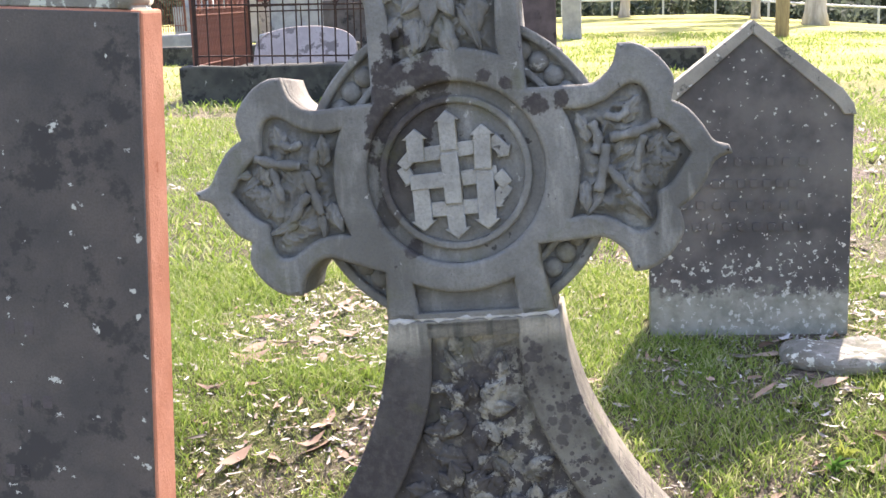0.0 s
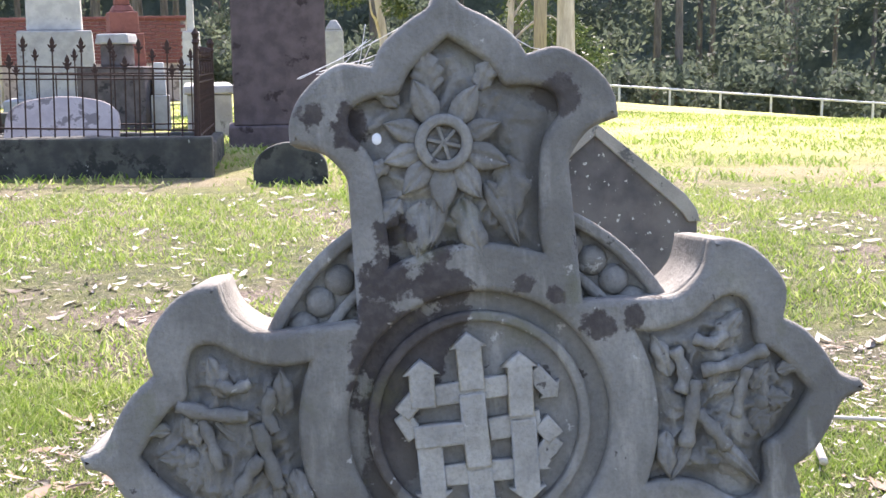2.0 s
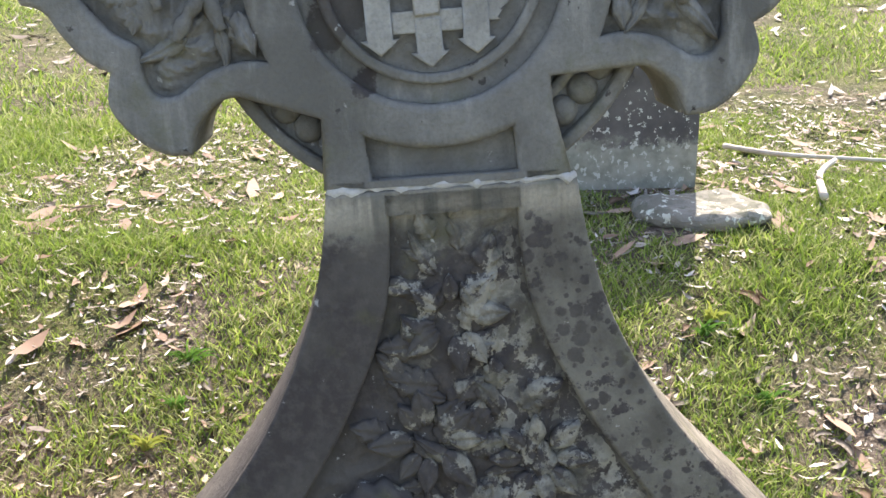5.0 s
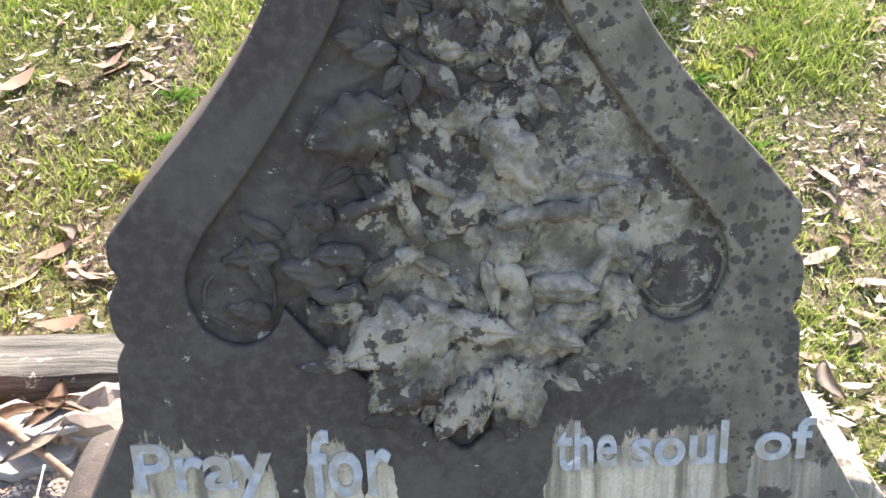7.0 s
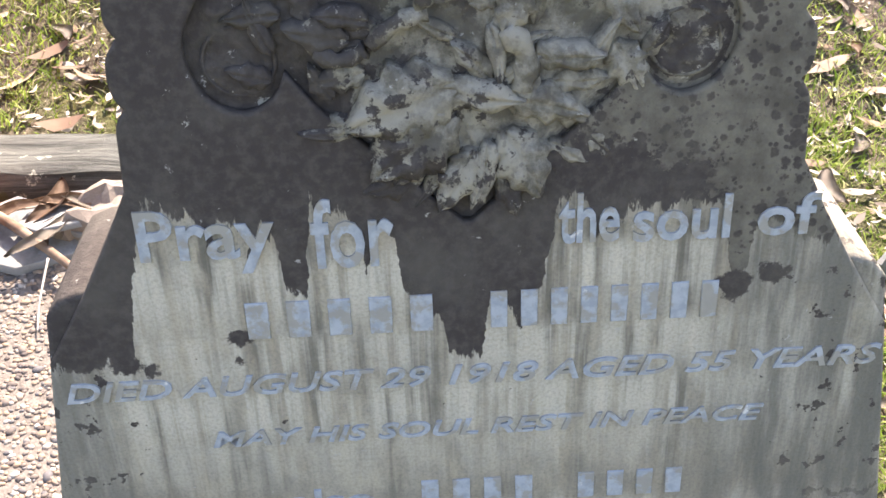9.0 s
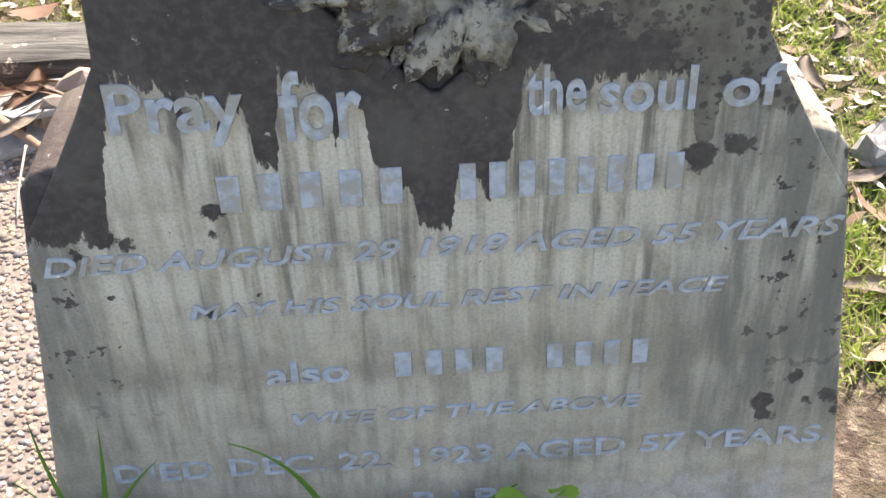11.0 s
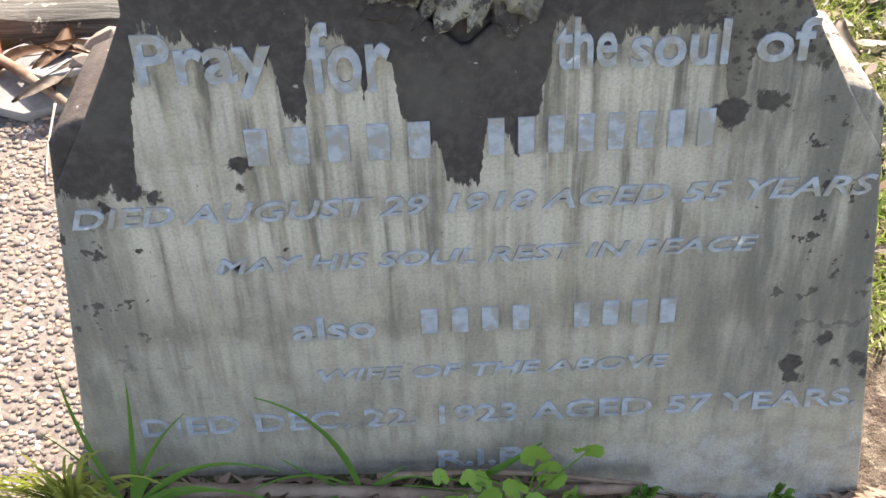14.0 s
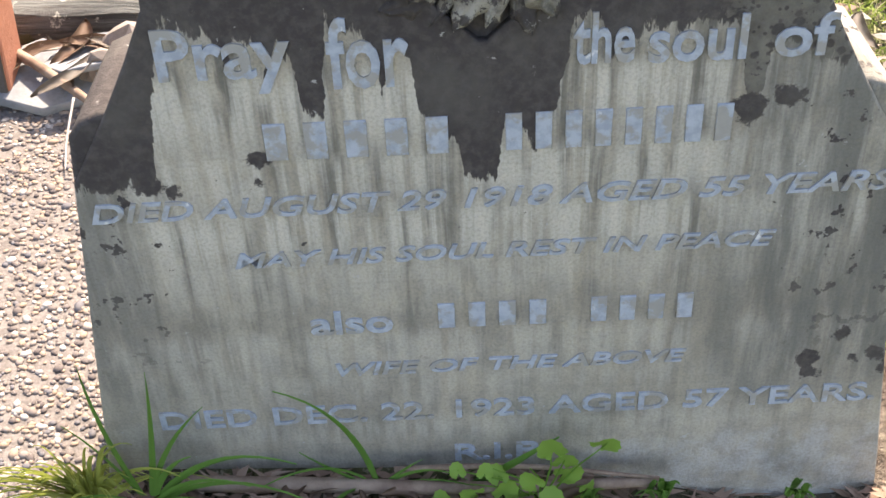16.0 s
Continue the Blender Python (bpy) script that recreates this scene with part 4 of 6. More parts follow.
# ---- the red sandstone gravestone beside it ----
def red_gravestone():
    g = thing("red_gravestone", "tall red sandstone gravestone with blackened lichen-spotted face", "gravestone", m=pose(-0.722, 0.72, -0.06, 0, 3.8, 0))
    w, d, h = 0.60, 0.09, 1.475
    part("body", box((w, d, h), (-w / 2, d / 2, 0), 0.006), M_RED, g, "orange-red sandstone sides")
    part("face", slab([[(-w + 0.004, 0.0), (-0.004, 0.0), (-0.004, h - 0.004), (-w + 0.004, h - 0.004)]], -0.004, 0.004, 0.002), M_REDFACE, g, "blackened face with pale lichen dots")
    part("roll_end", tube([(-0.03, -0.002, h + 0.016), (-0.03, d + 0.002, h + 0.016)], [0.015, 0.015], 12), M_ROCK, g, smooth=True)
    part("scroll", tube([(-w * 0.5, d / 2, h + 0.078), (-0.10, d / 2, h + 0.072)], [0.038, 0.036], 16), M_ROCK, g, "lichened scroll", smooth=True)
    wave = smooth_line([(-0.58, h - 0.002), (-0.58, h + 0.05), (-0.12, h + 0.062), (-0.085, h + 0.05), (-0.06, h + 0.026), (-0.03, h + 0.018), (-0.014, h - 0.002)], 5)
    part("coping", slab([wave], 0.004, d - 0.004, 0.005, 2), M_ROCK, g, "curved lichened coping")
    for z, x0, x1 in ((0.93, -0.50, -0.19), (0.80, -0.5, -0.16), (0.67, -0.46, -0.22), (0.60, -0.20, -0.06), (0.50, -0.48, -0.14), (0.40, -0.5, -0.12)):
        k = 9
        for i in range(k):
            a = x0 + (x1 - x0) * i / k
            part("inscription_bar", slab([[(a, z), (a + 0.016, z), (a + 0.016, z + 0.022), (a, z + 0.022)]], -0.0055, 0.0, 0.0006), M_DARK, g)
    return g


red_gravestone()


# ---- gabled headstone behind ----
def gabled_headstone():
    g = thing("gabled_headstone", "black-grown gabled sandstone headstone with pale lichened edge", "gravestone", m=pose(0.538, 2.70, 0.322, -3, 0.5, 0))
    w, e, a = 0.315, 0.678, 0.963
    out = [(-w, -0.1), (w, -0.1), (w, e)] + smooth_line([(w, e), (w - 0.012, e + 0.028), (w - 0.05, e + 0.07), (0.03, a - 0.008), (0, a)], 3)[1:]
    out += [(-x, z) for x, z in out[:2:-1]][1:] + [(-w, e)]
    part("body", slab([out], 0.004, 0.13, 0.004), M_BACK, g)
    half = [(0.0, a - 0.026), (w - 0.075, e + 0.052), (w - 0.048, e + 0.026), (w - 0.032, e), (w + 0.006, e), (w - 0.004, e + 0.036), (w - 0.038, e + 0.082), (0.0, a + 0.015)]
    part("coping_edge", slab([half], -0.008, 0.138, 0.003), M_BACKEDGE, g, "pale lichened coping edge")
    part("coping_edge", slab([[(-x, z) for x, z in half[::-1]]], -0.008, 0.138, 0.003), M_BACKEDGE, g, "pale lichened coping edge")
    for z, x0, x1 in ((0.52, -0.2, 0.2), (0.45, -0.16, 0.16), (0.38, -0.22, 0.2), (0.31, -0.18, 0.2)):
        for i in range(8):
            q = x0 + (x1 - x0) * i / 8
            part("inscription_bar", slab([[(q, z), (q + 0.022, z), (q + 0.022, z + 0.025), (q, z + 0.025)]], -0.002, 0.003, 0.0006), M_BACK, g)
    return g


gabled_headstone()


def lump(name, label, category, size, m, material, seed, flat=0.6, sub=3):
    bm = bmesh.new()
    bmesh.ops.create_icosphere(bm, subdivisions=sub, radius=0.5)
    for v in bm.verts:
        q = v.co.copy()
        v.co = Vector((q.x * size[0], q.y * size[1], max(-0.25, min(q.z * 1.4, 0.36 if flat else 0.5)) * size[2]))
    rough_up(bm, min(size) * 0.45, 2.2 / max(size), seed)
    rough_up(bm, min(size) * 0.12, 9 / max(size), seed + 3)
    ob = part(name, bm, material)
    ob.matrix_world = m
    return tagged(ob, label, category)


lump("flat_rock", "flat pale lichened rock in the grass", "rock", (0.37, 0.30, 0.085), pose(0.80, 2.42, 0.30, 0, 0, -12), M_ROCK, 2.0, 0.6, 4)


b = part("lichen_spot", bead_mesh.copy(), M_CROSS, cross, "round white lichen spot")
b.data.materials[0] = M_WEB
b.matrix_local = pose(-0.053, 0.001, 1.448) @ Matrix.Diagonal((0.30, 0.10, 0.36, 1))


def cobweb():
    """Strands from the tip of the cross to both horns."""
    g = thing("cobweb", "fine cobweb strung over the top of the cross", "cobweb", m=LEAN)
    r = random.Random(2)
    tip = Vector((CX - 0.012, 0.05, CZ + 0.30))
    for side in (-1, 1):
        for i in range(13):
            a = tip + Vector((side * r.uniform(0.0, 0.05), r.uniform(-0.03, 0.03), -r.uniform(0.0, 0.03)))
            b = Vector((CX - 0.012 + side * r.uniform(0.055, 0.105), r.uniform(0.01, 0.09), CZ + 0.262 - r.uniform(0.0, 0.006)))
            part("strand", tube([a, (a + b) / 2 - Vector((0, 0, r.uniform(0, 0.006))), b], [0.00028] * 3, 4), M_WEB, g)


cobweb()


# ---- plot beside the stone: pebbled concrete, timber kerb, slates and sticks ----
bm = box((2.2, 1.08, 0.08), (-1.36, 0.38, -0.11), 0.006)
tagged(part("pavement", bm, M_CONCRETE), "pale exposed-aggregate concrete slab", "paving", kind="structure")


def pebbles():
    r = np.random.RandomState(3)
    n = 9000
    x, y = r.uniform(-1.02, -0.40, n), r.uniform(-0.10, 0.90, n)
    ico = bmesh.new()
    bmesh.ops.create_icosphere(ico, subdivisions=1, radius=1)
    base = np.array([v.co[:] for v in ico.verts])
    tri = np.array([[v.index for v in f.verts] for f in ico.faces])
    ico.free()
    size = r.uniform(0.0022, 0.0052, n) * np.where(r.rand(n) < 0.08, 1.5, 1)
    ang = r.uniform(0, 6.28, n)
    p = base[None] * np.stack([size * r.uniform(1.0, 1.6, n), size, size * 0.55], 1)[:, None]
    c, s = np.cos(ang)[:, None], np.sin(ang)[:, None]
    v = np.stack([p[..., 0] * c - p[..., 1] * s + x[:, None], p[..., 0] * s + p[..., 1] * c + y[:, None], p[..., 2] - 0.0295 + 0 * x[:, None]], 2)
    f = tri[None] + (np.arange(n) * len(base))[:, None, None]
    ob = part("pebbles", arrays("pebbles", v.reshape(-1, 3), f.reshape(-1, 3), M_PEBBLE), M_PEBBLE, kind="stuff", smooth=True)
    tagged(ob, "small brown and cream pebbles set in concrete", "pebbles")


pebbles()


def timber_kerb():
    g = thing("timber_kerb", "grey weathered split timber kerb with lichen", "kerb", m=pose(-1.30, 0.96, -0.08, 0, 0, 1))
    for name, y0, y1, z0, z1, mat in (("upper_beam", -0.075, 0.075, 0.042, 0.105, M_WOOD), ("lower_beam", -0.055, 0.075, 0.0, 0.0405, M_WOOD)):
        bm = bmesh.new()
        n, cols = 90, 10
        ring = []
        for i in range(n + 1):
            x = -1.0 + 2.0 * i / n
            pts = [(y0, z0), (y0 - 0.002, (z0 + z1) / 2), (y0 + 0.006, z1), (y0 + 0.03, z1 + 0.004), (0, z1), (y1 - 0.03, z1 + 0.003), (y1, z1 - 0.01), (y1, z0)]
            ring.append([bm.verts.new((x, y + 0.008 * noise.noise(Vector((x * 7, y * 60, z * 60))), z + 0.007 * noise.noise(Vector((x * 9, y * 70 + 5, z * 40))))) for y, z in pts])
        for a, b in zip(ring, ring[1:]):
            for k in range(len(a)):
                bm.faces.new((a[k], a[(k + 1) % len(a)], b[(k + 1) % len(a)], b[k]))
        bm.faces.new(ring[0])
        bm.faces.new(ring[-1][::-1])
        bmesh.ops.recalc_face_normals(bm, faces=bm.faces)
        part(name, bm, mat, g)


timber_kerb()


def slate(size, m, seed, mat=M_SLATE, label="broken grey slate on the concrete", thick=0.012):
    r = random.Random(seed)
    pts = [(size[0] * (0.5 + r.uniform(-0.12, 0.1)) * math.cos(a), size[1] * (0.5 + r.uniform(-0.14, 0.1)) * math.sin(a)) for a in (0.35, 1.0, 1.9, 2.8, 3.6, 4.3, 5.3)]
    mesh = slab([pts], -thick / 2, thick / 2, 0.002)
    mesh.transform(Matrix.Rotation(radians(90), 4, "X"))
    ob = part("slate", mesh, mat)
    ob.matrix_world = m
    return tagged(ob, label, "slate", "broken slates by the kerb")


slate((0.20, 0.17), pose(-0.66, 0.77, -0.012, 8, 4, 20), 1, thick=0.018)
slate((0.17, 0.13), pose(-0.61, 0.815, 0.010, -10, 6, 60), 2)
slate((0.13, 0.11), pose(-0.70, 0.82, -0.010, 6, -8, -30), 3)
slate((0.12, 0.10), pose(-0.56, 0.80, 0.006, 14, 3, 10), 4)
lump("sandstone_lump", "brown sandstone lump leaning by the timber", "rock", (0.15, 0.12, 0.09), pose(-0.535, 0.81, 0.0, 0, 0, 25), M_SANDROCK, 5.0, 0)
lump("pale_stone", "rounded pale stone in leaf litter", "rock", (0.13, 0.11, 0.09), pose(0.775, 0.70, -0.03, 0, 0, 30), M_SLATE, 8.0, 0)


def stick(points, radius, mat=M_STICK, label="dry brown stick lying on the ground", name="stick"):
    k = len(points)
    bm = tube(smooth3(points, 6), [radius * (1 - 0.45 * i / (6 * (k - 1))) for i in range(6 * (k - 1) + 1)], 7, 0.12)
    return tagged(part(name, bm, mat, smooth=True), label, "stick")


def smooth3(points, n):
    a = smooth_line([(p[0], p[1]) for p in points], n)
    b = smooth_line([(p[0], p[2]) for p in points], n)
    return [(u[0], u[1], v[1]) for u, v in zip(a, b)]


stick([(-0.84, 0.86, 0.035), (-0.72, 0.79, 0.024), (-0.62, 0.71, 0.014), (-0.51, 0.62, -0.008)], 0.011, label="thick brown stick across the slates")
stick([(-0.78, 0.78, 0.02), (-0.69, 0.80, 0.02), (-0.58, 0.83, 0.02)], 0.0022, M_WHITESTICK, "thin pale twig across the slates", "twig")
stick([(-0.60, 0.66, 0.03), (-0.605, 0.60, -0.005), (-0.60, 0.55, -0.022)], 0.0022, M_WHITESTICK, "thin pale twig standing on concrete", "twig")
stick([(-0.33, -0.03, 0.002), (-0.16, -0.035, 0.004), (0.0, -0.04, 0.004), (0.20, -0.03, 0.0)], 0.0105, label="pinkish brown stick at the foot of the stone")
stick([(-0.10, -0.02, 0.012), (0.04, -0.022, 0.02), (0.20, -0.03, 0.006)], 0.004, label="thin brown stick at the foot of the stone")
stick([(1.02, 3.0, 0.34), (1.14, 2.86, 0.35), (1.3, 2.8, 0.35), (1.6, 2.72, 0.35)], 0.010, M_WHITESTICK, "bleached branch lying in the grass")
stick([(1.16, 2.45, 0.33), (1.19, 2.58, 0.36), (1.28, 2.70, 0.37)], 0.013, M_WHITESTICK, "bleached branch lying in the grass")
stick([(-0.95, 1.95, 0.19), (-0.8, 2.02, 0.20), (-0.62, 2.05, 0.21)], 0.008, label="dry stick in the grass")


# ---- grass, litter and plants ----
def value_noise(x, y, seed):
    xi, yi = np.floor(x).astype(int), np.floor(y).astype(int)
    fx, fy = x - xi, y - yi
    fx, fy = fx * fx * (3 - 2 * fx), fy * fy * (3 - 2 * fy)

    def h(a, b):
        k = (a * 374761393 + b * 668265263 + seed * 974711) & 0x7FFFFFFF
        k = ((k ^ (k >> 13)) * 1274126177) & 0x7FFFFFFF
        return ((k ^ (k >> 16)) & 0xFFFF) / 65535.0
    return (h(xi, yi) * (1 - fx) + h(xi + 1, yi) * fx) * (1 - fy) + (h(xi, yi + 1) * (1 - fx) + h(xi + 1, yi + 1) * fx) * fy


def turf(x, y):
    """0 bare soil, 1 thick grass."""
    v = 0.5 * value_noise(x * 1.3, y * 1.3, 1) + 0.3 * value_noise(x * 3.1, y * 3.1, 2) + 0.2 * value_noise(x * 8, y * 8, 3)
    return np.clip((v - 0.36) / 0.2, 0, 1)


def heights(x, y):
    return np.array([ground_height(a, b) for a, b in zip(x, y)])


def blades(name, x, y, z, length, width, lean, seed, material, label, category="grass"):
    """Bent tapered blades, two quads each."""
    r = np.random.RandomState(seed)
    n = len(x)
    a, b = r.uniform(0, 6.28, n), r.uniform(0, 6.28, n)
    side = np.stack([np.cos(a), np.sin(a), 0 * a], 1) * (width / 2)[:, None]
    way = np.stack([np.cos(b) * lean, np.sin(b) * lean, np.ones(n)], 1)
    way /= np.linalg.norm(way, axis=1)[:, None]
    p0 = np.stack([x, y, z - 0.004], 1)
    p1 = p0 + way * (length * 0.55)[:, None]
    droop = np.stack([np.cos(b) * lean * 1.2, np.sin(b) * lean * 1.2, 0.55 * np.ones(n)], 1)
    p2 = p1 + droop * (length * 0.45)[:, None]
    v = np.stack([p0 - side, p0 + side, p1 + side * 0.8, p1 - side * 0.8, p2 + side * 0.12, p2 - side * 0.12], 1)
    f = np.array([[0, 1, 2, 3], [3, 2, 4, 5]])[None] + (np.arange(n) * 6)[:, None, None]
    ob = part(name, arrays(name, v.reshape(-1, 3), f.reshape(-1, 4), material), material, kind="stuff")
    return tagged(ob, label, category)


def scatter(n, x0, x1, y0, y1, seed, keep):
    r = np.random.RandomState(seed)
    y = y0 + (y1 - y0) * r.rand(n)
    x = x0 + (x1 - x0) * r.rand(n)
    k = r.rand(n) < keep(x, y)
    return x[k], y[k]


def free(x, y):
    """Off the stones, the timber and the concrete."""
    ok = ~((x < -0.30) & (x > -2.5) & (y > -0.2) & (y < 1.12)) & ~((np.abs(x - 0.01) < 0.47) & (y > -0.01) & (y < 0.20)) & ~((np.abs(x - 0.545) < 0.34) & (y > 2.66) & (y < 2.87))
    ok = ok & ~((np.abs(x) < 0.7) & (y > -0.22) & (y < 0.2)) & ~((x < -0.2) & (x > -2.5) & (y > -0.2) & (y < 1.1))
    return ok & ~((np.abs(x - 0.80) < 0.18) & (np.abs(y - 2.42) < 0.13))


def cone(x, y, k=0.85):
    return (np.abs(x) < 0.5 + k * (y + 0.9)) | (y < 0.2)


def lawn(name, n, x0, x1, y0, y1, seed, long, wide, floor=0.14):
    x, y = scatter(n, x0, x1, y0, y1, seed, lambda a, b: (floor + (1 - floor) * turf(a, b)) * free(a, b) * cone(a, b))
    r = np.random.RandomState(seed + 50)
    g = turf(x, y)
    length = long * r.uniform(0.5, 1.3, len(x)) * (0.55 + 0.6 * g)
    blades(name, x, y, heights(x, y), length, wide * r.uniform(0.6, 1.3, len(x)), r.uniform(0.2, 1.3, len(x)), seed, M_GRASS, "short sunlit green and yellow lawn grass")


lawn("grass", 330000, -2.9, 2.9, 0.2, 3.6, 11, 0.046, 0.0042, 0.32)
lawn("grass", 60000, -4.5, 4.5, -2.6, 0.2, 14, 0.045, 0.006)
lawn("grass", 120000, -5.0, 5.0, 3.6, 9.0, 12, 0.05, 0.0075)
lawn("grass", 90000, -16.0, 16.0, 9.0, 26.0, 13, 0.08, 0.02)


def leaf_litter(name, n, x0, x1, y0, y1, seed, long, material, bare=True):
    x, y = scatter(n, x0, x1, y0, y1, seed, lambda a, b: (1.0 - 0.85 * turf(a, b) if bare else np.ones(len(a))) * free(a, b) * cone(a, b))
    r = np.random.RandomState(seed)
    n = len(x)
    z = heights(x, y) + r.uniform(0.004, 0.02, n)
    a = r.uniform(0, 6.28, n)
    size = long * (0.28 + 1.15 * r.rand(n) ** 2)
    w = size * r.uniform(0.14, 0.34, n)
    d = np.stack([np.cos(a), np.sin(a), r.uniform(-0.25, 0.25, n)], 1)
    s = np.stack([-np.sin(a), np.cos(a), r.uniform(-0.5, 0.5, n)], 1)
    p = np.stack([x, y, z], 1)
    up = np.array([0, 0, 1.0])
    curl = (size * r.uniform(-0.05, 0.2, n))[:, None] * up
    v = np.stack([p - d * size[:, None] / 2 + curl, p - d * size[:, None] * 0.15 + s * w[:, None] / 2, p - d * size[:, None] * 0.15 - s * w[:, None] / 2,
                  p + d * size[:, None] * 0.2 + s * w[:, None] * 0.42, p + d * size[:, None] * 0.2 - s * w[:, None] * 0.42, p + d * size[:, None] / 2 + curl], 1)
    tri = np.array([[0, 2, 1], [1, 2, 4], [1, 4, 3], [3, 4, 5]])[None] + (np.arange(n) * 6)[:, None, None]
    ob = part(name, arrays(name, v.reshape(-1, 3), tri.reshape(-1, 3), material), material, kind="stuff")
    return tagged(ob, "dry pale gum leaves scattered over the ground", "leaf litter")


leaf_litter("leaf_litter", 34000, -2.9, 2.9, 0.2, 3.8, 21, 0.036, M_LITTER)
leaf_litter("leaf_litter", 5000, -4.5, 4.5, 3.8, 9.0, 22, 0.09, M_LITTER)
leaf_litter("leaf_litter", 2600, -2.4, 2.4, 0.2, 4.0, 23, 0.04, M_DRYLEAF)
leaf_litter("bark_shreds", 1500, -2.4, 2.4, 0.2, 3.4, 24, 0.10, M_DRYLEAF)


def foot_litter():
    """Shreds of leaf, bark and twig at the foot of the stone."""
    r = np.random.RandomState(77)
    n = 1500
    x, y = r.uniform(-0.48, 0.50, n), r.uniform(-0.20, -0.012, n)
    z = heights(x, y) + r.uniform(0.001, 0.012, n)
    a, L = r.uniform(-0.9, 0.9, n) + np.where(r.rand(n) < 0.3, 1.57, 0), r.uniform(0.012, 0.06, n)
    w = r.uniform(0.0015, 0.006, n)
    d = np.stack([np.cos(a), np.sin(a), r.uniform(-0.15, 0.15, n)], 1) * L[:, None] / 2
    s = np.stack([-np.sin(a), np.cos(a), r.uniform(-0.6, 0.6, n)], 1) * w[:, None]
    p = np.stack([x, y, z], 1)
    p[:, 1] = np.minimum(p[:, 1] + np.abs(d[:, 1]), -0.004) - np.abs(d[:, 1])
    v = np.stack([p - d, p + s, p + d, p - s], 1)
    f = np.array([[0, 1, 2, 3]])[None] + (np.arange(n) * 4)[:, None, None]
    ob = part("leaf_litter", arrays("leaf_litter", v.reshape(-1, 3), f.reshape(-1, 4), M_DRYLEAF), M_DRYLEAF, kind="stuff")
    tagged(ob, "brown shreds of leaf and bark at the stone's foot", "leaf litter")


foot_litter()


def big_leaf(at, size, turn_deg, material, label, seed):
    r = random.Random(seed)
    bm = bmesh.new()
    rows = []
    for j in range(9):
        s = j / 8
        w = size * 0.13 * math.sin(math.pi * min(0.04 + s * 0.96, 1)) ** 0.8 + 0.0006
        bend = size * 0.16 * math.sin(math.pi * s)
        rows.append([bm.verts.new((bend + u * w, size * (s - 0.5), 0.006 + abs(u) * w * 0.5 + 0.02 * size * math.sin(6 * s + r.random()))) for u in (-1, 0, 1)])
    for a, b in zip(rows, rows[1:]):
        for k in (0, 1):
            bm.faces.new((a[k], a[k + 1], b[k + 1], b[k]))
    bmesh.ops.solidify(bm, geom=bm.faces[:], thickness=0.0006)
    ob = part("fallen_leaf", bm, material, smooth=True)
    ob.matrix_world = pose(at[0], at[1], at[2], r.uniform(-12, 12), r.uniform(-12, 12), turn_deg)
    return tagged(ob, label, "leaf", "fallen gum leaves")


lr = random.Random(9)
for i in range(16):
    big_leaf((-0.55 - 0.4 * lr.random(), 0.70 + 0.17 * lr.random(), 0.014), lr.uniform(0.07, 0.15), lr.uniform(0, 360), lr.choice((M_DRYLEAF, M_LITTER)), "dry brown gum leaf among the slates", i)
for i in range(34):
    x = lr.choice((-1, 1)) * lr.uniform(0.45, 1.1)
    y = lr.uniform(1.2, 2.6)
    big_leaf((x, y, ground_height(x, y) + 0.012), lr.uniform(0.05, 0.11), lr.uniform(0, 360), lr.choice((M_LITTER, M_LITTER, M_DRYLEAF)), "pale dry gum leaf lying on the lawn", i + 40)
for i in range(14):
    big_leaf((lr.uniform(0.5, 0.8), lr.uniform(0.35, 1.1), -0.025), lr.uniform(0.07, 0.13), lr.uniform(0, 360), M_LITTER, "pale dry gum leaf lying on the soil", i + 90)
for i in range(22):
    big_leaf((lr.uniform(-0.4, 0.12), lr.uniform(-0.12, -0.045), 0.0), lr.uniform(0.03, 0.09), lr.uniform(0, 360), M_DRYLEAF, "brown dead leaf at the foot of the stone", i + 120)


def blade(parent, base, tip, top, width, material):
    """One long arching blade: from base over top to tip."""
    bm = bmesh.new()
    rows = []
    b, m, t = Vector(base), Vector(top), Vector(tip)
    for j in range(11):
        s = j / 10
        p = b * (1 - s) ** 2 + m * 2 * s * (1 - s) + t * s * s
        d = ((m - b) * (1 - s) + (t - m) * s).normalized()
        side = d.cross(Vector((0.25, 1, 0.1))).normalized() * width / 2 * (1 - s ** 2.2 * 0.96) * (0.7 + 0.3 * min(s * 4, 1))
        fold = Vector((0, -1, 0)) * width * 0.18
        rows.append([bm.verts.new(p - side), bm.verts.new(p + fold), bm.verts.new(p + side)])
    for a, c in zip(rows, rows[1:]):
        for k in (0, 1):
            bm.faces.new((a[k], a[k + 1], c[k + 1], c[k]))
    part("blade", bm, material, parent, smooth=True)


def tuft(at, count, long, width, material, label, seed, spread=0.9, low=0.3):
    r = random.Random(seed)
    g = thing("grass_tuft", label, "grass", m=pose(*at))
    for i in range(count):
        a = r.uniform(-math.pi, math.pi)
        L = long * r.uniform(0.5, 1.15)
        o = r.uniform(0.15, spread)
        end = Vector((math.cos(a) * o * L, math.sin(a) * o * L * 0.35 - 0.02, L * (1 - o * 0.75) * r.uniform(low, 1)))
        end.y = min(end.y, 0.0)
        blade(g, (r.uniform(-0.012, 0.012), r.uniform(-0.012, 0.008), -0.01), end, end * 0.55 + Vector((0, 0, L * 0.35)), width * r.uniform(0.6, 1.2), material)
    return g


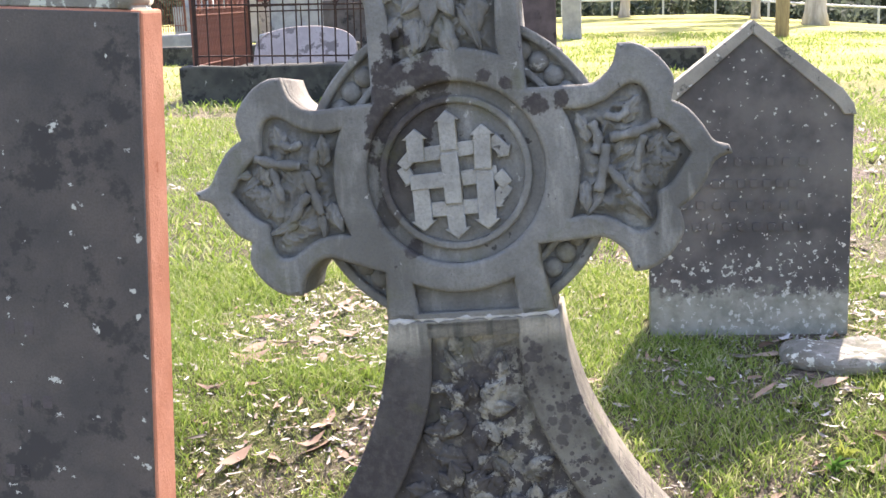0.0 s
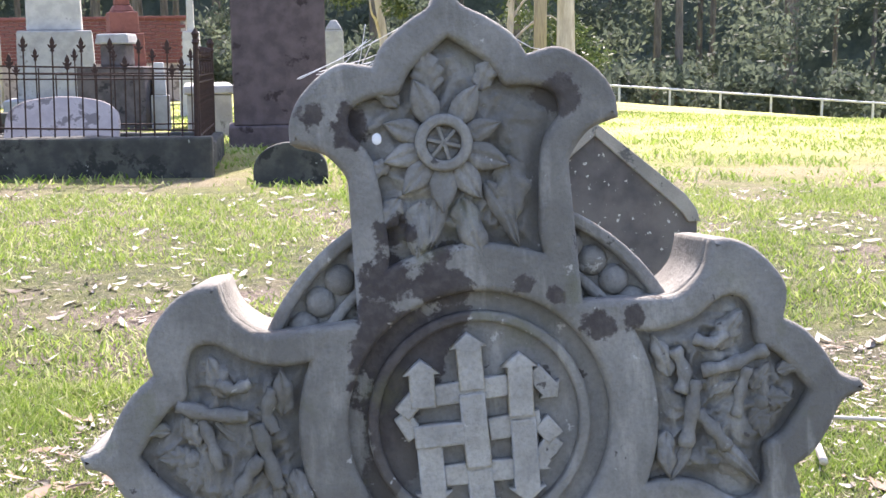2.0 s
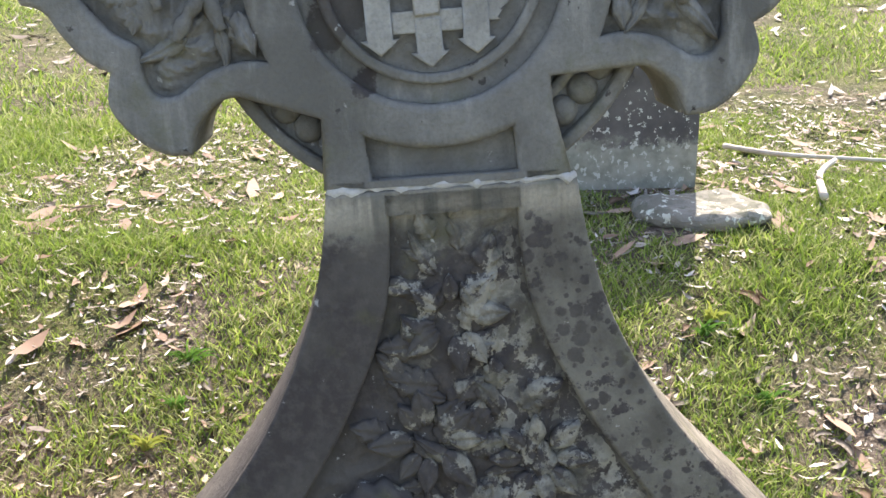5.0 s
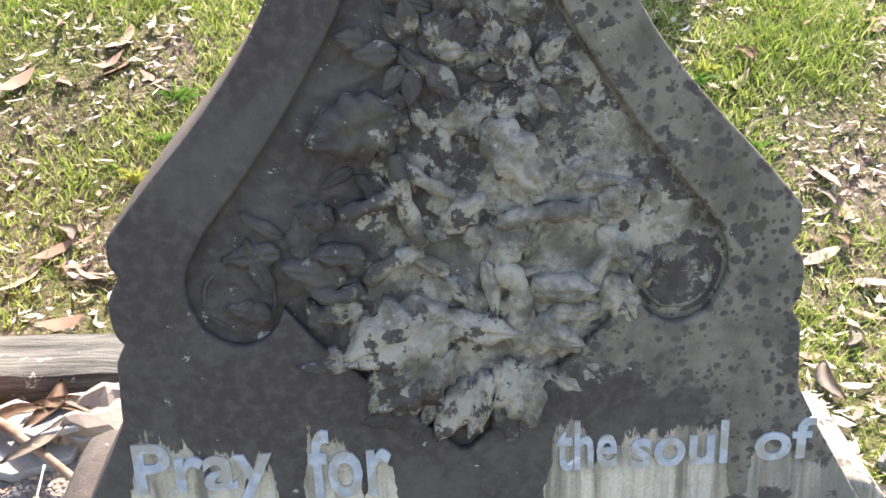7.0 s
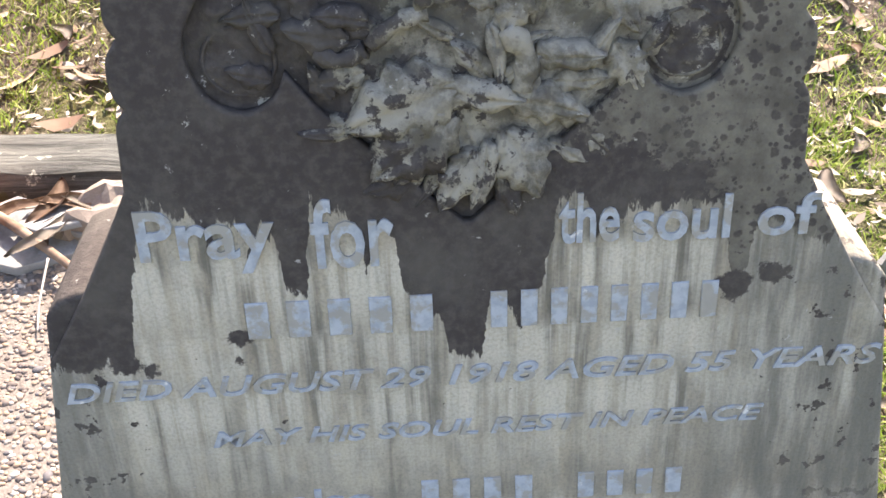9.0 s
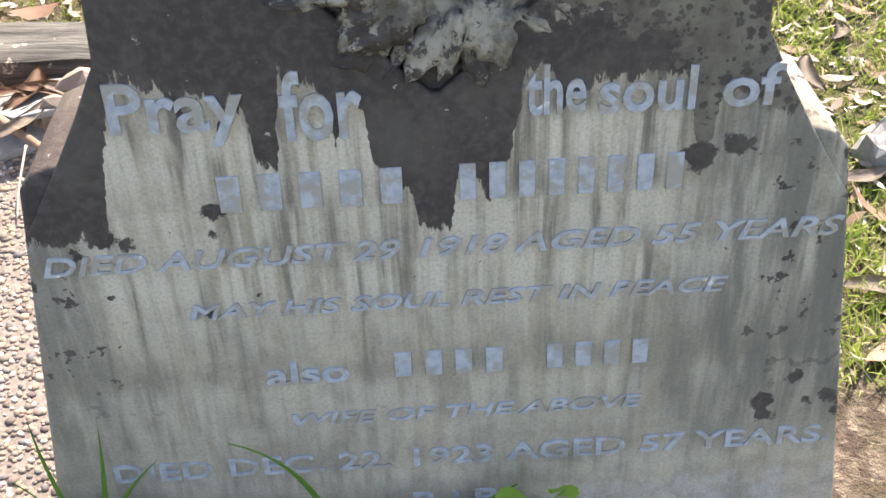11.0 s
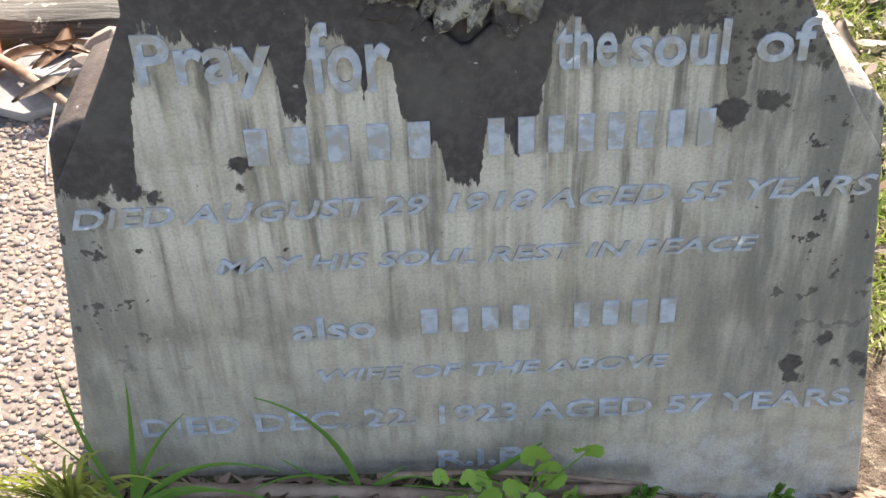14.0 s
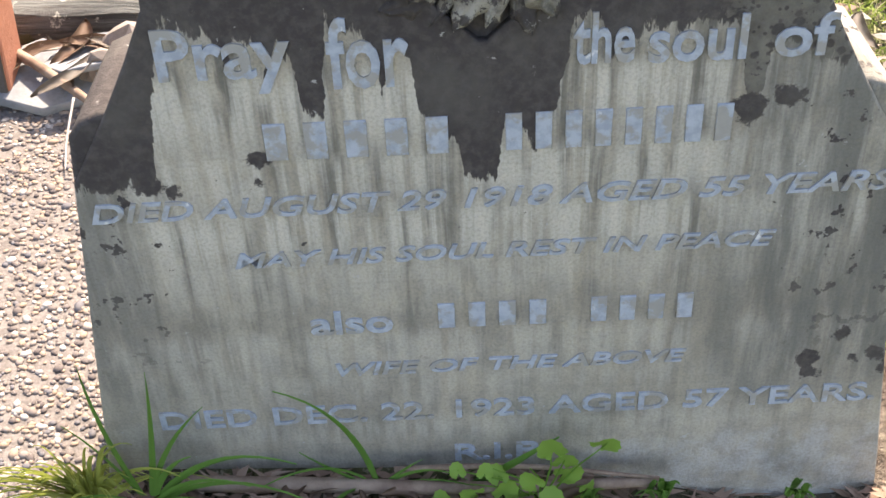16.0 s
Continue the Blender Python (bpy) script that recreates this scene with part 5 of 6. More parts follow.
g = thing("grass_tuft", "tall green grass tuft against the stone", "grass", m=pose(-0.372, -0.05, -0.005))
for tip, top, w in (((-0.035, 0, 0.235), (-0.035, 0, 0.12), 0.009), ((0.03, 0, 0.225), (0.022, 0, 0.11), 0.0085), ((0.17, -0.01, 0.085), (0.07, 0, 0.12), 0.010), ((0.20, -0.03, 0.03), (0.09, -0.01, 0.10), 0.009),
                    ((-0.07, 0, 0.14), (-0.03, 0, 0.09), 0.007), ((0.24, -0.045, 0.0), (0.10, -0.02, 0.05), 0.011), ((0.10, -0.04, 0.04), (0.05, -0.02, 0.06), 0.008), ((0.30, -0.05, 0.012), (0.16, -0.04, 0.05), 0.010), ((-0.10, -0.04, 0.02), (-0.06, -0.02, 0.08), 0.008), ((0.08, 0, 0.17), (0.02, 0, 0.10), 0.007), ((0.06, -0.01, 0.10), (0.02, 0, 0.07), 0.009), ((0.12, -0.02, 0.06), (0.05, -0.01, 0.08), 0.009)):
    blade(g, (0, 0, -0.01), tip, top, w, M_TUFT)
tuft((-0.440, -0.04, -0.012), 90, 0.17, 0.0068, M_YELLOWTUFT, "low yellow-green grass tuft beside the stone", 1)
g = thing("grass_tuft", "arching dark green grass blades before the inscription", "grass", m=pose(-0.118, -0.03, 0.0))
for tip, top, w in (((-0.105, 0, 0.165), (-0.02, 0, 0.13), 0.010), ((-0.14, -0.01, 0.0), (-0.05, 0, 0.07), 0.007), ((0.10, -0.01, 0.02), (0.05, 0, 0.05), 0.006), ((0.05, 0, 0.045), (0.03, 0, 0.03), 0.005), ((-0.085, 0, 0.06), (-0.06, 0, 0.03), 0.008),
                    ((0.14, -0.02, 0.0), (0.07, 0, 0.03), 0.005), ((-0.06, -0.04, -0.03), (-0.05, -0.02, 0.03), 0.010)):
    blade(g, (0, 0, -0.01), tip, top, w, M_TUFT)
g = thing("grass_tuft", "single broad green blade before the stone", "grass", m=pose(-0.02, -0.03, 0.0))
blade(g, (0, 0, -0.01), (0.10, 0, 0.085), (0.055, 0, 0.035), 0.013, M_TUFT)
blade(g, (0, 0, -0.01), (0.05, 0, 0.03), (0.03, 0, 0.02), 0.008, M_TUFT)
tuft((0.20, -0.035, -0.008), 12, 0.07, 0.008, M_TUFT, "short dark green grass at the foot of the stone", 6, 0.7)
tuft((0.36, -0.03, -0.012), 8, 0.06, 0.010, M_TUFT, "short dark green grass at the foot of the stone", 7, 0.9)
tuft((0.12, -0.04, -0.008), 14, 0.05, 0.006, M_TUFT, "short dark green grass at the foot of the stone", 8, 0.9)


def weed_leaf(parent, at, size, m):
    """A toothed, three-lobed leaf with a sunk middle."""
    bm = bmesh.new()
    mid = bm.verts.new((0, 0, 0))
    rim = []
    for i in range(25):
        a = radians(-150 + 300 * i / 24)
        r = size * (0.55 + 0.25 * math.cos(a) + 0.16 * abs(math.cos(1.5 * a)) + (0.05 if i % 2 else -0.03))
        rim.append(bm.verts.new((r * math.sin(a), -0.12 * size + 0.10 * size * math.cos(3 * a), r * math.cos(a))))
    for p, q in zip(rim, rim[1:]):
        bm.faces.new((mid, p, q))
    ob = part("leaf", bm, M_WEED, parent, smooth=True)
    ob.matrix_local = Matrix.Translation(at) @ m @ pose(0, 0, -size * 0.3)


g = thing("weed", "bright green toothed-leaf weed before the stone", "plant", m=pose(0.075, -0.045, 0.0))
wr = random.Random(5)
for x, z, s, a in ((-0.005, 0.085, 0.026, -20), (0.055, 0.088, 0.024, 35), (0.012, 0.060, 0.024, 10), (-0.025, 0.045, 0.02, -50), (0.02, 0.03, 0.024, 70), (-0.06, 0.03, 0.018, -30), (-0.075, 0.05, 0.014, 10), (-0.05, 0.012, 0.022, 20), (0.0, 0.01, 0.024, -10),
                   (-0.09, 0.016, 0.02, -60), (-0.105, 0.042, 0.014, -20), (-0.03, 0.0, 0.02, 40), (0.04, 0.012, 0.018, 80), (-0.075, 0.0, 0.022, 0), (-0.12, 0.005, 0.018, -40)):
    weed_leaf(g, (x, wr.uniform(-0.015, 0.008), z), s, pose(0, 0, 0, wr.uniform(-50, 20), a, 0))
    part("stem", tube([(-0.01, 0.0, -0.02), (x * 0.5, 0.0, z * 0.6), (x, 0.002, z)], [0.0014, 0.0011, 0.0007], 5), M_WEED, g)
for i in range(9):
    x, y = lr.uniform(-0.75, -0.5) if i % 2 else lr.uniform(0.45, 0.9), lr.uniform(1.2, 1.9)
    tuft((x, y, ground_height(x, y)), 18, 0.08, 0.008, M_TUFT if i % 3 else M_YELLOWTUFT, "leafy green tuft in the lawn", 30 + i, 1.0)


# ---- graves behind ----
def stand(x, y, rz=0.0, sink=0.03):
    return pose(x, y, ground_height(x, y) - sink, 0, 0, rz)


# fenced grave: kerb round it, iron fence on the kerb
FX0, FY0, FX1, FY1 = -4.02, 10.25, -1.68, 10.4     # front corners
FANG = math.degrees(math.atan2(FY1 - FY0, FX1 - FX0))
FLEN, FDEEP = math.hypot(FX1 - FX0, FY1 - FY0), 2.3
FENCE = pose(FX0, FY0, 0.48, 0, 0.8, FANG)


def kerb_run(a, b, height, thick, label):
    (x0, y0), (x1, y1) = a, b
    L = math.hypot(x1 - x0, y1 - y0)
    bm = box((L + thick, thick, height), (0, 0, -0.05), 0.025)
    bmesh.ops.subdivide_edges(bm, edges=[e for e in bm.edges if e.calc_length() > L * 0.5], cuts=14)
    rough_up(bm, 0.018, 3.0, L)
    ob = part("grave_kerb", bm, M_KERB)
    ob.matrix_world = FENCE @ pose((x0 + x1) / 2, (y0 + y1) / 2, 0, 0, 0, math.degrees(math.atan2(y1 - y0, x1 - x0)))
    return tagged(ob, label, "kerb", "kerbs of the fenced grave")


kerb_run((0, 0), (FLEN, 0), 0.40, 0.26, "dark mossy stone kerb under an iron fence")
kerb_run((0, FDEEP), (FLEN, FDEEP), 0.30, 0.22, "dark mossy stone kerb under an iron fence")
kerb_run((0, 0.26), (0, FDEEP - 0.24), 0.30, 0.22, "dark mossy stone kerb under an iron fence")
kerb_run((FLEN, 0.26), (FLEN, FDEEP - 0.24), 0.30, 0.22, "dark mossy stone kerb under an iron fence")


def mesh_of(bm, name, mat, smooth=False):
    mesh = bpy.data.meshes.new(name)
    bm.to_mesh(mesh)
    bm.free()
    mesh.materials.append(mat)
    if smooth:
        mesh.polygons.foreach_set("use_smooth", [True] * len(mesh.polygons))
    return mesh


def picket_mesh(h, mat, name):
    """A thin bar."""
    return mesh_of(turned([(0.0075, 0.0), (0.0075, h)], sides=6), name, mat)


def finial_mesh(mat):
    """A cast three-leaved spear head."""
    out = smooth_line([(0.010, 0.0), (0.022, 0.012), (0.012, 0.024), (0.036, 0.048), (0.040, 0.070), (0.024, 0.062), (0.016, 0.058), (0.022, 0.090), (0.0, 0.140)], 3)
    mesh = slab([out + [(-a, b) for a, b in out[-2::-1]]], -0.009, 0.009, 0.004)
    mesh.materials.append(mat)
    return mesh


FENCE_MESHES = {}
for metal in (M_RUST, M_RUSTRED):
    FENCE_MESHES[metal.name] = (picket_mesh(0.82, metal, "picket"), picket_mesh(0.66, metal, "picket"), finial_mesh(metal), mesh_of(box((1, 0.022, 0.016), (0.5, 0, 0), 0.003), "rail", metal),
                                mesh_of(turned([(0.022, 0), (0.022, 0.9), (0.035, 0.92), (0.02, 0.95), (0.036, 1.0), (0.0, 1.06)], sides=10), "post", metal))


def iron_fence(m, length, label, step=0.125, sag=0.0, mat=M_RUST):
    g = thing("iron_fence", label, "fence", "iron fences of the graves", m=m)
    n = int(length / step)
    tall_mesh, low_mesh, head, rail, corner = FENCE_MESHES[mat.name]
    for i in range(1, n):
        x = length * i / n
        tall = i % 2 == 0
        b = part("picket", tall_mesh if tall else low_mesh, mat, g)
        b.location = (x, 0, 0.0)
        if tall or i % 4 == 1:
            f = part("finial", head, mat, b)
            f.location = (0, 0, 0.81 if tall else 0.65)
    for z in (0.10, 0.60, 0.665):
        r = part("rail", rail, mat, g)
        r.matrix_local = pose(0, 0, z, 0, sag, 0) @ Matrix.Diagonal((length, 1, 1, 1))
    for x in (0, length):
        p = part("post", corner, mat, g)
        p.location = (x, 0, 0)
    return g


iron_fence(FENCE @ pose(0.02, 0.0, 0.34, 0, 1.0, 0), FLEN - 0.04, "rusty wrought-iron fence with fleur-de-lis spear heads, sagging")
iron_fence(FENCE @ pose(0.0, 0.02, 0.24, 0, 0, 90), FDEEP - 0.04, "rust-red wrought-iron side fence with spear heads", 0.055, 0.0, M_RUSTRED)
iron_fence(FENCE @ pose(FLEN, 0.02, 0.24, 0, 0, 90), FDEEP - 0.04, "rusty wrought-iron side fence with spear heads", 0.10)
iron_fence(FENCE @ pose(0.02, FDEEP, 0.24, 0, 0, 0), FLEN - 0.04, "rusty wrought-iron fence with spear heads at the far kerb", 0.2)


def ledger():
    """A low round-headed slab lying in the fenced grave."""
    out = [(-0.55, -0.55), (0.55, -0.55)] + smooth_line([(0.55, 0.0), (0.53, 0.12), (0.40, 0.24), (0.16, 0.30), (0, 0.31)], 4)
    out += [(-x, z) for x, z in out[-2:1:-1]]
    ob = part("ledger_slab", slab([out], -0.06, 0.06, 0.015), M_PINK)
    ob.matrix_world = FENCE @ pose(0.95, 0.95, 0.42, -38, 0, 2)
    return tagged(ob, "pale pinkish round-headed slab lying in the fenced grave", "grave slab")


ledger()


def stepped(name, label, category, x, y, blocks, rz=0.0, base=None):
    """A monument of blocks from below: (part, width, depth, height, material, taper)."""
    g = thing(name, label, category, m=stand(x, y, rz))
    z = 0.0
    for part_name, w, d, h, mat, taper in blocks:
        part(part_name, box((w, d, h), (0, 0, z), min(0.03, w * 0.08), taper), mat, g)
        z += h
    return g


stepped("obelisk_monument", "tall pale granite monument on a grey plinth", "monument", -5.85, 22, (("step", 1.9, 1.9, 0.35, M_GREY, 0), ("plinth", 1.40, 1.40, 1.25, M_GREY, 0.06), ("shaft", 0.98, 0.98, 3.4, M_WHITE, 0.12)), 12)
stepped("granite_column_monument", "red granite column on a stepped pedestal", "monument", -5.2, 25, (("step", 1.2, 1.2, 0.9, M_REDGRANITE, 0), ("pedestal", 0.80, 0.80, 0.72, M_REDGRANITE, 0.05), ("die", 0.62, 0.62, 0.45, M_REDGRANITE, 0.06), ("cap", 0.48, 0.48, 0.14, M_REDGRANITE, 0.3), ("column", 0.30, 0.30, 3.0, M_REDGRANITE, 0.2)), 20)
stepped("dark_pedestal_tomb", "dark basalt pedestal tomb with a squared cap", "monument", -3.92, 18, (("body", 1.08, 0.8, 0.98, M_DARK, 0.02), ("neck", 0.42, 0.42, 0.34, M_DARK, 0.04), ("cap", 0.54, 0.5, 0.16, M_GREY, 0.1)), -8)
stepped("scroll_block", "white marble scroll block beside a dark tomb", "grave marker", -3.28, 17.9, (("foot", 0.30, 0.3, 0.55, M_WHITE, 0.05), ("head", 0.2, 0.26, 0.5, M_WHITE, 0.25)), 8)
stepped("white_pillar", "slim white marble pillar on a broken base", "monument", -3.34, 22, (("base", 0.52, 0.5, 1.0, M_WHITE, 0.05), ("die", 0.34, 0.34, 0.62, M_WHITE, 0.1), ("shaft", 0.14, 0.14, 0.9, M_WHITE, 0.15)), 5)
stepped("white_post", "small pointed white marble post", "grave marker", -0.69, 24, (("post", 0.40, 0.36, 1.72, M_GREY, 0.04), ("cap", 0.36, 0.33, 0.2, M_GREY, 0.65)))
stepped("box_tomb", "long grey box tomb with a flat top", "tomb", -2.45, 17.2, (("chest", 0.62, 2.6, 0.62, M_GREY, 0.0), ("lid", 0.72, 2.7, 0.12, M_GREY, 0.02)), 8)
stepped("grey_kerb_tomb", "long low grey stone grave kerb", "tomb", -5.2, 16.2, (("kerb", 3.4, 0.3, 0.35, M_KERB, 0.0),), -14)
stepped("low_grave_kerb", "low dark grave kerb on the lawn", "kerb", 0.82, 14.2, (("kerb", 0.98, 0.42, 0.30, M_KERB, 0.03),), -10)
stepped("low_grave_kerb", "long grey kerb among the graves", "kerb", -8.0, 19.5, (("kerb", 2.6, 0.32, 0.40, M_GREY, 0.0),), 38)
stepped("brick_pier", "short red brick pier with a pale cap", "grave marker", -7.95, 24, (("pier", 0.34, 0.34, 1.85, M_REDGRANITE, 0.0), ("cap", 0.4, 0.4, 0.1, M_PINK, 0.2)))
stepped("grey_headstone_block", "grey granite block with a rough base", "grave marker", -7.2, 26, (("base", 0.9, 0.5, 0.5, M_GREY, 0.0), ("die", 0.7, 0.35, 1.1, M_GREY, 0.06)), 10)


def tall_pillar():
    g = thing("dark_pillar_monument", "tall dark red granite pillar monument in shade", "monument", m=stand(-1.19, 14.4, 6))
    part("plinth", box((1.30, 1.0, 0.30), (0, 0, 0), 0.03), M_PILLAR, g)
    part("pillar", box((1.16, 0.85, 4.6), (0, 0, 0.30), 0.02, 0.03), M_PILLAR, g)
    return g


tall_pillar()


def round_headstone(x, y, w, h, mat, label, d=0.12, rz=0.0, tilt=0.0):
    out = [(-w / 2, -0.05), (w / 2, -0.05), (w / 2, h - w * 0.38)] + arc(0, h - w * 0.38, w / 2, 0, 180, 16)[1:-1] + [(-w / 2, h - w * 0.38)]
    out = [(a, (h - w * 0.38) + (b - (h - w * 0.38)) * 0.76 if b > h - w * 0.38 else b) for a, b in out]
    ob = part("round_headstone", slab([out], -d / 2, d / 2, 0.012), mat)
    ob.matrix_world = stand(x, y, rz) @ pose(0, 0, 0, tilt, 0, 0)
    return tagged(ob, label, "gravestone", "round-headed stones")


round_headstone(-0.79, 9.8, 0.66, 0.40, M_KERB, "low dark round-headed footstone", 0.14)
round_headstone(-8.1, 25, 0.62, 2.25, M_WHITE, "white marble round-headed stone in shade", 0.14)
round_headstone(-10.6, 23, 0.85, 2.1, M_WHITE, "white marble round-headed stone in shade", 0.14)
round_headstone(-9.0, 27, 0.7, 1.9, M_GREY, "grey round-headed stone in shade", 0.14)
round_headstone(-12.2, 24, 0.8, 2.4, M_GREY, "grey round-headed stone in shade", 0.14)


def marble_cross(x, y):
    g = thing("marble_cross", "white marble cross on a stepped base", "monument", m=stand(x, y, 15))
    part("step", box((1.0, 0.8, 0.9), (0, 0, 0), 0.02), M_GREY, g)
    part("base", box((0.55, 0.5, 0.55), (0, 0, 0.9), 0.02, 0.1), M_WHITE, g)
    part("upright", box((0.15, 0.13, 1.25), (0, 0, 1.45), 0.015), M_WHITE, g)
    part("crossbar", box((0.52, 0.13, 0.15), (0, 0, 2.28), 0.015), M_WHITE, g)
    return g


marble_cross(-8.08, 22)


def brick_wall():
    """A low red brick wall behind the monuments, each brick a piece."""
    L, H, x0, y0 = 4.5, 0.95, -8.75, 28.0
    g = thing("brick_wall", "low red brick enclosure wall with a pale coping", "wall", kind="structure", m=stand(x0, y0, -2))
    part("core", box((L, 0.16, H + 1.0), (L / 2, 0, 0), 0.005), M_PINK, g)
    part("coping", box((L + 0.1, 0.30, 0.07), (L / 2, 0, H + 1.0), 0.01), M_REDGRANITE, g)
    brick = mesh_of(box((0.225, 0.03, 0.072), (0, 0, 0), 0.006, 0, 1), "brick", M_REDGRANITE)
    for row in range(13):
        for i in range(19):
            x = 0.12 + 0.236 * i + (0.118 if row % 2 else 0)
            if x < L - 0.1:
                b = part("brick", brick, M_REDGRANITE, g)
                b.location = (x, -0.09, 0.92 + 0.082 * row)


brick_wall()
iron_fence(stand(-10.2, 18.2, 4, -0.35), 1.9, "dark iron fence with spear heads on a kerb", 0.11)
iron_fence(stand(-8.25, 18.3, 50, -0.42), 1.3, "rust-red iron fence with spear heads on a kerb", 0.05, 0.0, M_RUSTRED)
stepped("low_grave_kerb", "grey stone kerb under an iron fence", "kerb", -9.25, 18.25, (("kerb", 2.1, 0.3, 0.42, M_GREY, 0.0),), 4)
stepped("low_grave_kerb", "grey stone kerb under an iron fence", "kerb", -7.82, 18.8, (("kerb", 1.5, 0.3, 0.42, M_GREY, 0.0),), 50)


# ---- pole, trees, rail fence and woods ----
g = thing("timber_pole", "grey timber pole standing on the lawn", "pole", m=stand(3.46, 23))
part("shaft", tube([(0, 0, 0), (0.03, 0, 3.0), (0.08, 0, 8.5)], [0.135, 0.13, 0.11], 12), M_POLE, g, smooth=True)


def crown(name, parent, centres, per, size, leaf, seed, material=M_FOLIAGE):
    """A crown of many small leaves in clumps round the given centres (x, y, z, radius)."""
    r = np.random.RandomState(seed)
    pts = []
    for x, y, z, rad in centres:
        d = r.normal(size=(per, 3))
        d /= np.linalg.norm(d, axis=1)[:, None]
        pts.append(np.array([x, y, z]) + d * rad * (r.rand(per)[:, None] ** 0.5) * np.array([1, 1, 0.7]))
    p = np.concatenate(pts)
    n = len(p)
    a = r.normal(size=(n, 3))
    a /= np.linalg.norm(a, axis=1)[:, None]
    b = np.cross(a, r.normal(size=(n, 3)))
    b /= np.linalg.norm(b, axis=1)[:, None]
    L = leaf * r.uniform(0.6, 1.4, n)[:, None]
    v = np.stack([p - a * L / 2, p + b * L * 0.22, p + a * L / 2, p - b * L * 0.22], 1)
    f = np.array([[0, 1, 2, 3]])[None] + (np.arange(n) * 4)[:, None, None]
    return part(name, arrays(name, v.reshape(-1, 3), f.reshape(-1, 4), material), material, parent)


def gum_tree(x, y, r0, height, seed, label, first=3.0, forks=5, spread=3.0, leaf=0.16, bare=False):
    r = random.Random(seed)
    g = thing("gum_tree", label, "tree", "gum trees by the lawn", m=stand(x, y))
    top = Vector((r.uniform(-0.4, 0.6), 0, height * 0.75))
    part("trunk", tube(smooth3([(0, 0, -0.1), (r.uniform(-0.1, 0.1), 0, height * 0.2), (r.uniform(-0.25, 0.25), 0, height * 0.45), tuple(top)], 4), [r0 * (1.35 if i == 0 else 1 - 0.055 * i) for i in range(13)], 12, 0.06), M_BARK, g, smooth=True)
    centres = []
    for i in range(forks):
        z = first + (height * 0.72 - first) * i / max(forks - 1, 1)
        a = r.uniform(0, 6.28)
        end = Vector((math.cos(a) * spread * r.uniform(0.6, 1), math.sin(a) * spread * r.uniform(0.4, 0.9), z + r.uniform(0.5, 2.2)))
        part("limb", tube(smooth3([(0, 0, z), (end.x * 0.4, end.y * 0.4, z + 0.7), (end.x * 0.75, end.y * 0.75, z + 1.0), tuple(end)], 3), [r0 * 0.35 * (1 - 0.08 * k) for k in range(10)], 7, 0.1), M_BARK, g, smooth=True)
        for k in range(4):
            centres.append((end.x + r.uniform(-1.3, 1.3), end.y + r.uniform(-1, 1), end.z + r.uniform(-1.3, 0.8), r.uniform(0.5, 1.0)))
    crown("crown", g, centres, 420, 1, leaf, seed)
    return g


gum_tree(6.0, 34.5, 0.33, 15, 3, "tall pale-barked gum tree at the lawn's edge", 4.2, 7, 3.6)
gum_tree(4.95, 40, 0.17, 8, 5, "slender forked young tree with light foliage", 1.7, 7, 2.2)
gum_tree(0.6, 42, 0.2, 9, 8, "slender young tree with light foliage", 1.8, 7, 2.6)


def rail_fence():
    g = thing("rail_fence", "long low grey metal rail fence along the woods", "fence", m=pose(0, 0, 0))
    pts = [(-2 + 2.2 * i, 52 - 0.25 * i) for i in range(14)]
    post = mesh_of(box((0.09, 0.09, 0.95), (0, 0, 0), 0.01), "post", M_STEEL)
    for x, y in pts:
        p = part("post", post, M_STEEL, g)
        p.location = (x, y, ground_height(x, y) - 0.02)
    for z in (0.86,):
        for (x0, y0), (x1, y1) in zip(pts, pts[1:]):
            part("rail", tube([(x0, y0, ground_height(x0, y0) + z), (x1, y1, ground_height(x1, y1) + z)], [0.05, 0.05], 8), M_STEEL, g)


rail_fence()


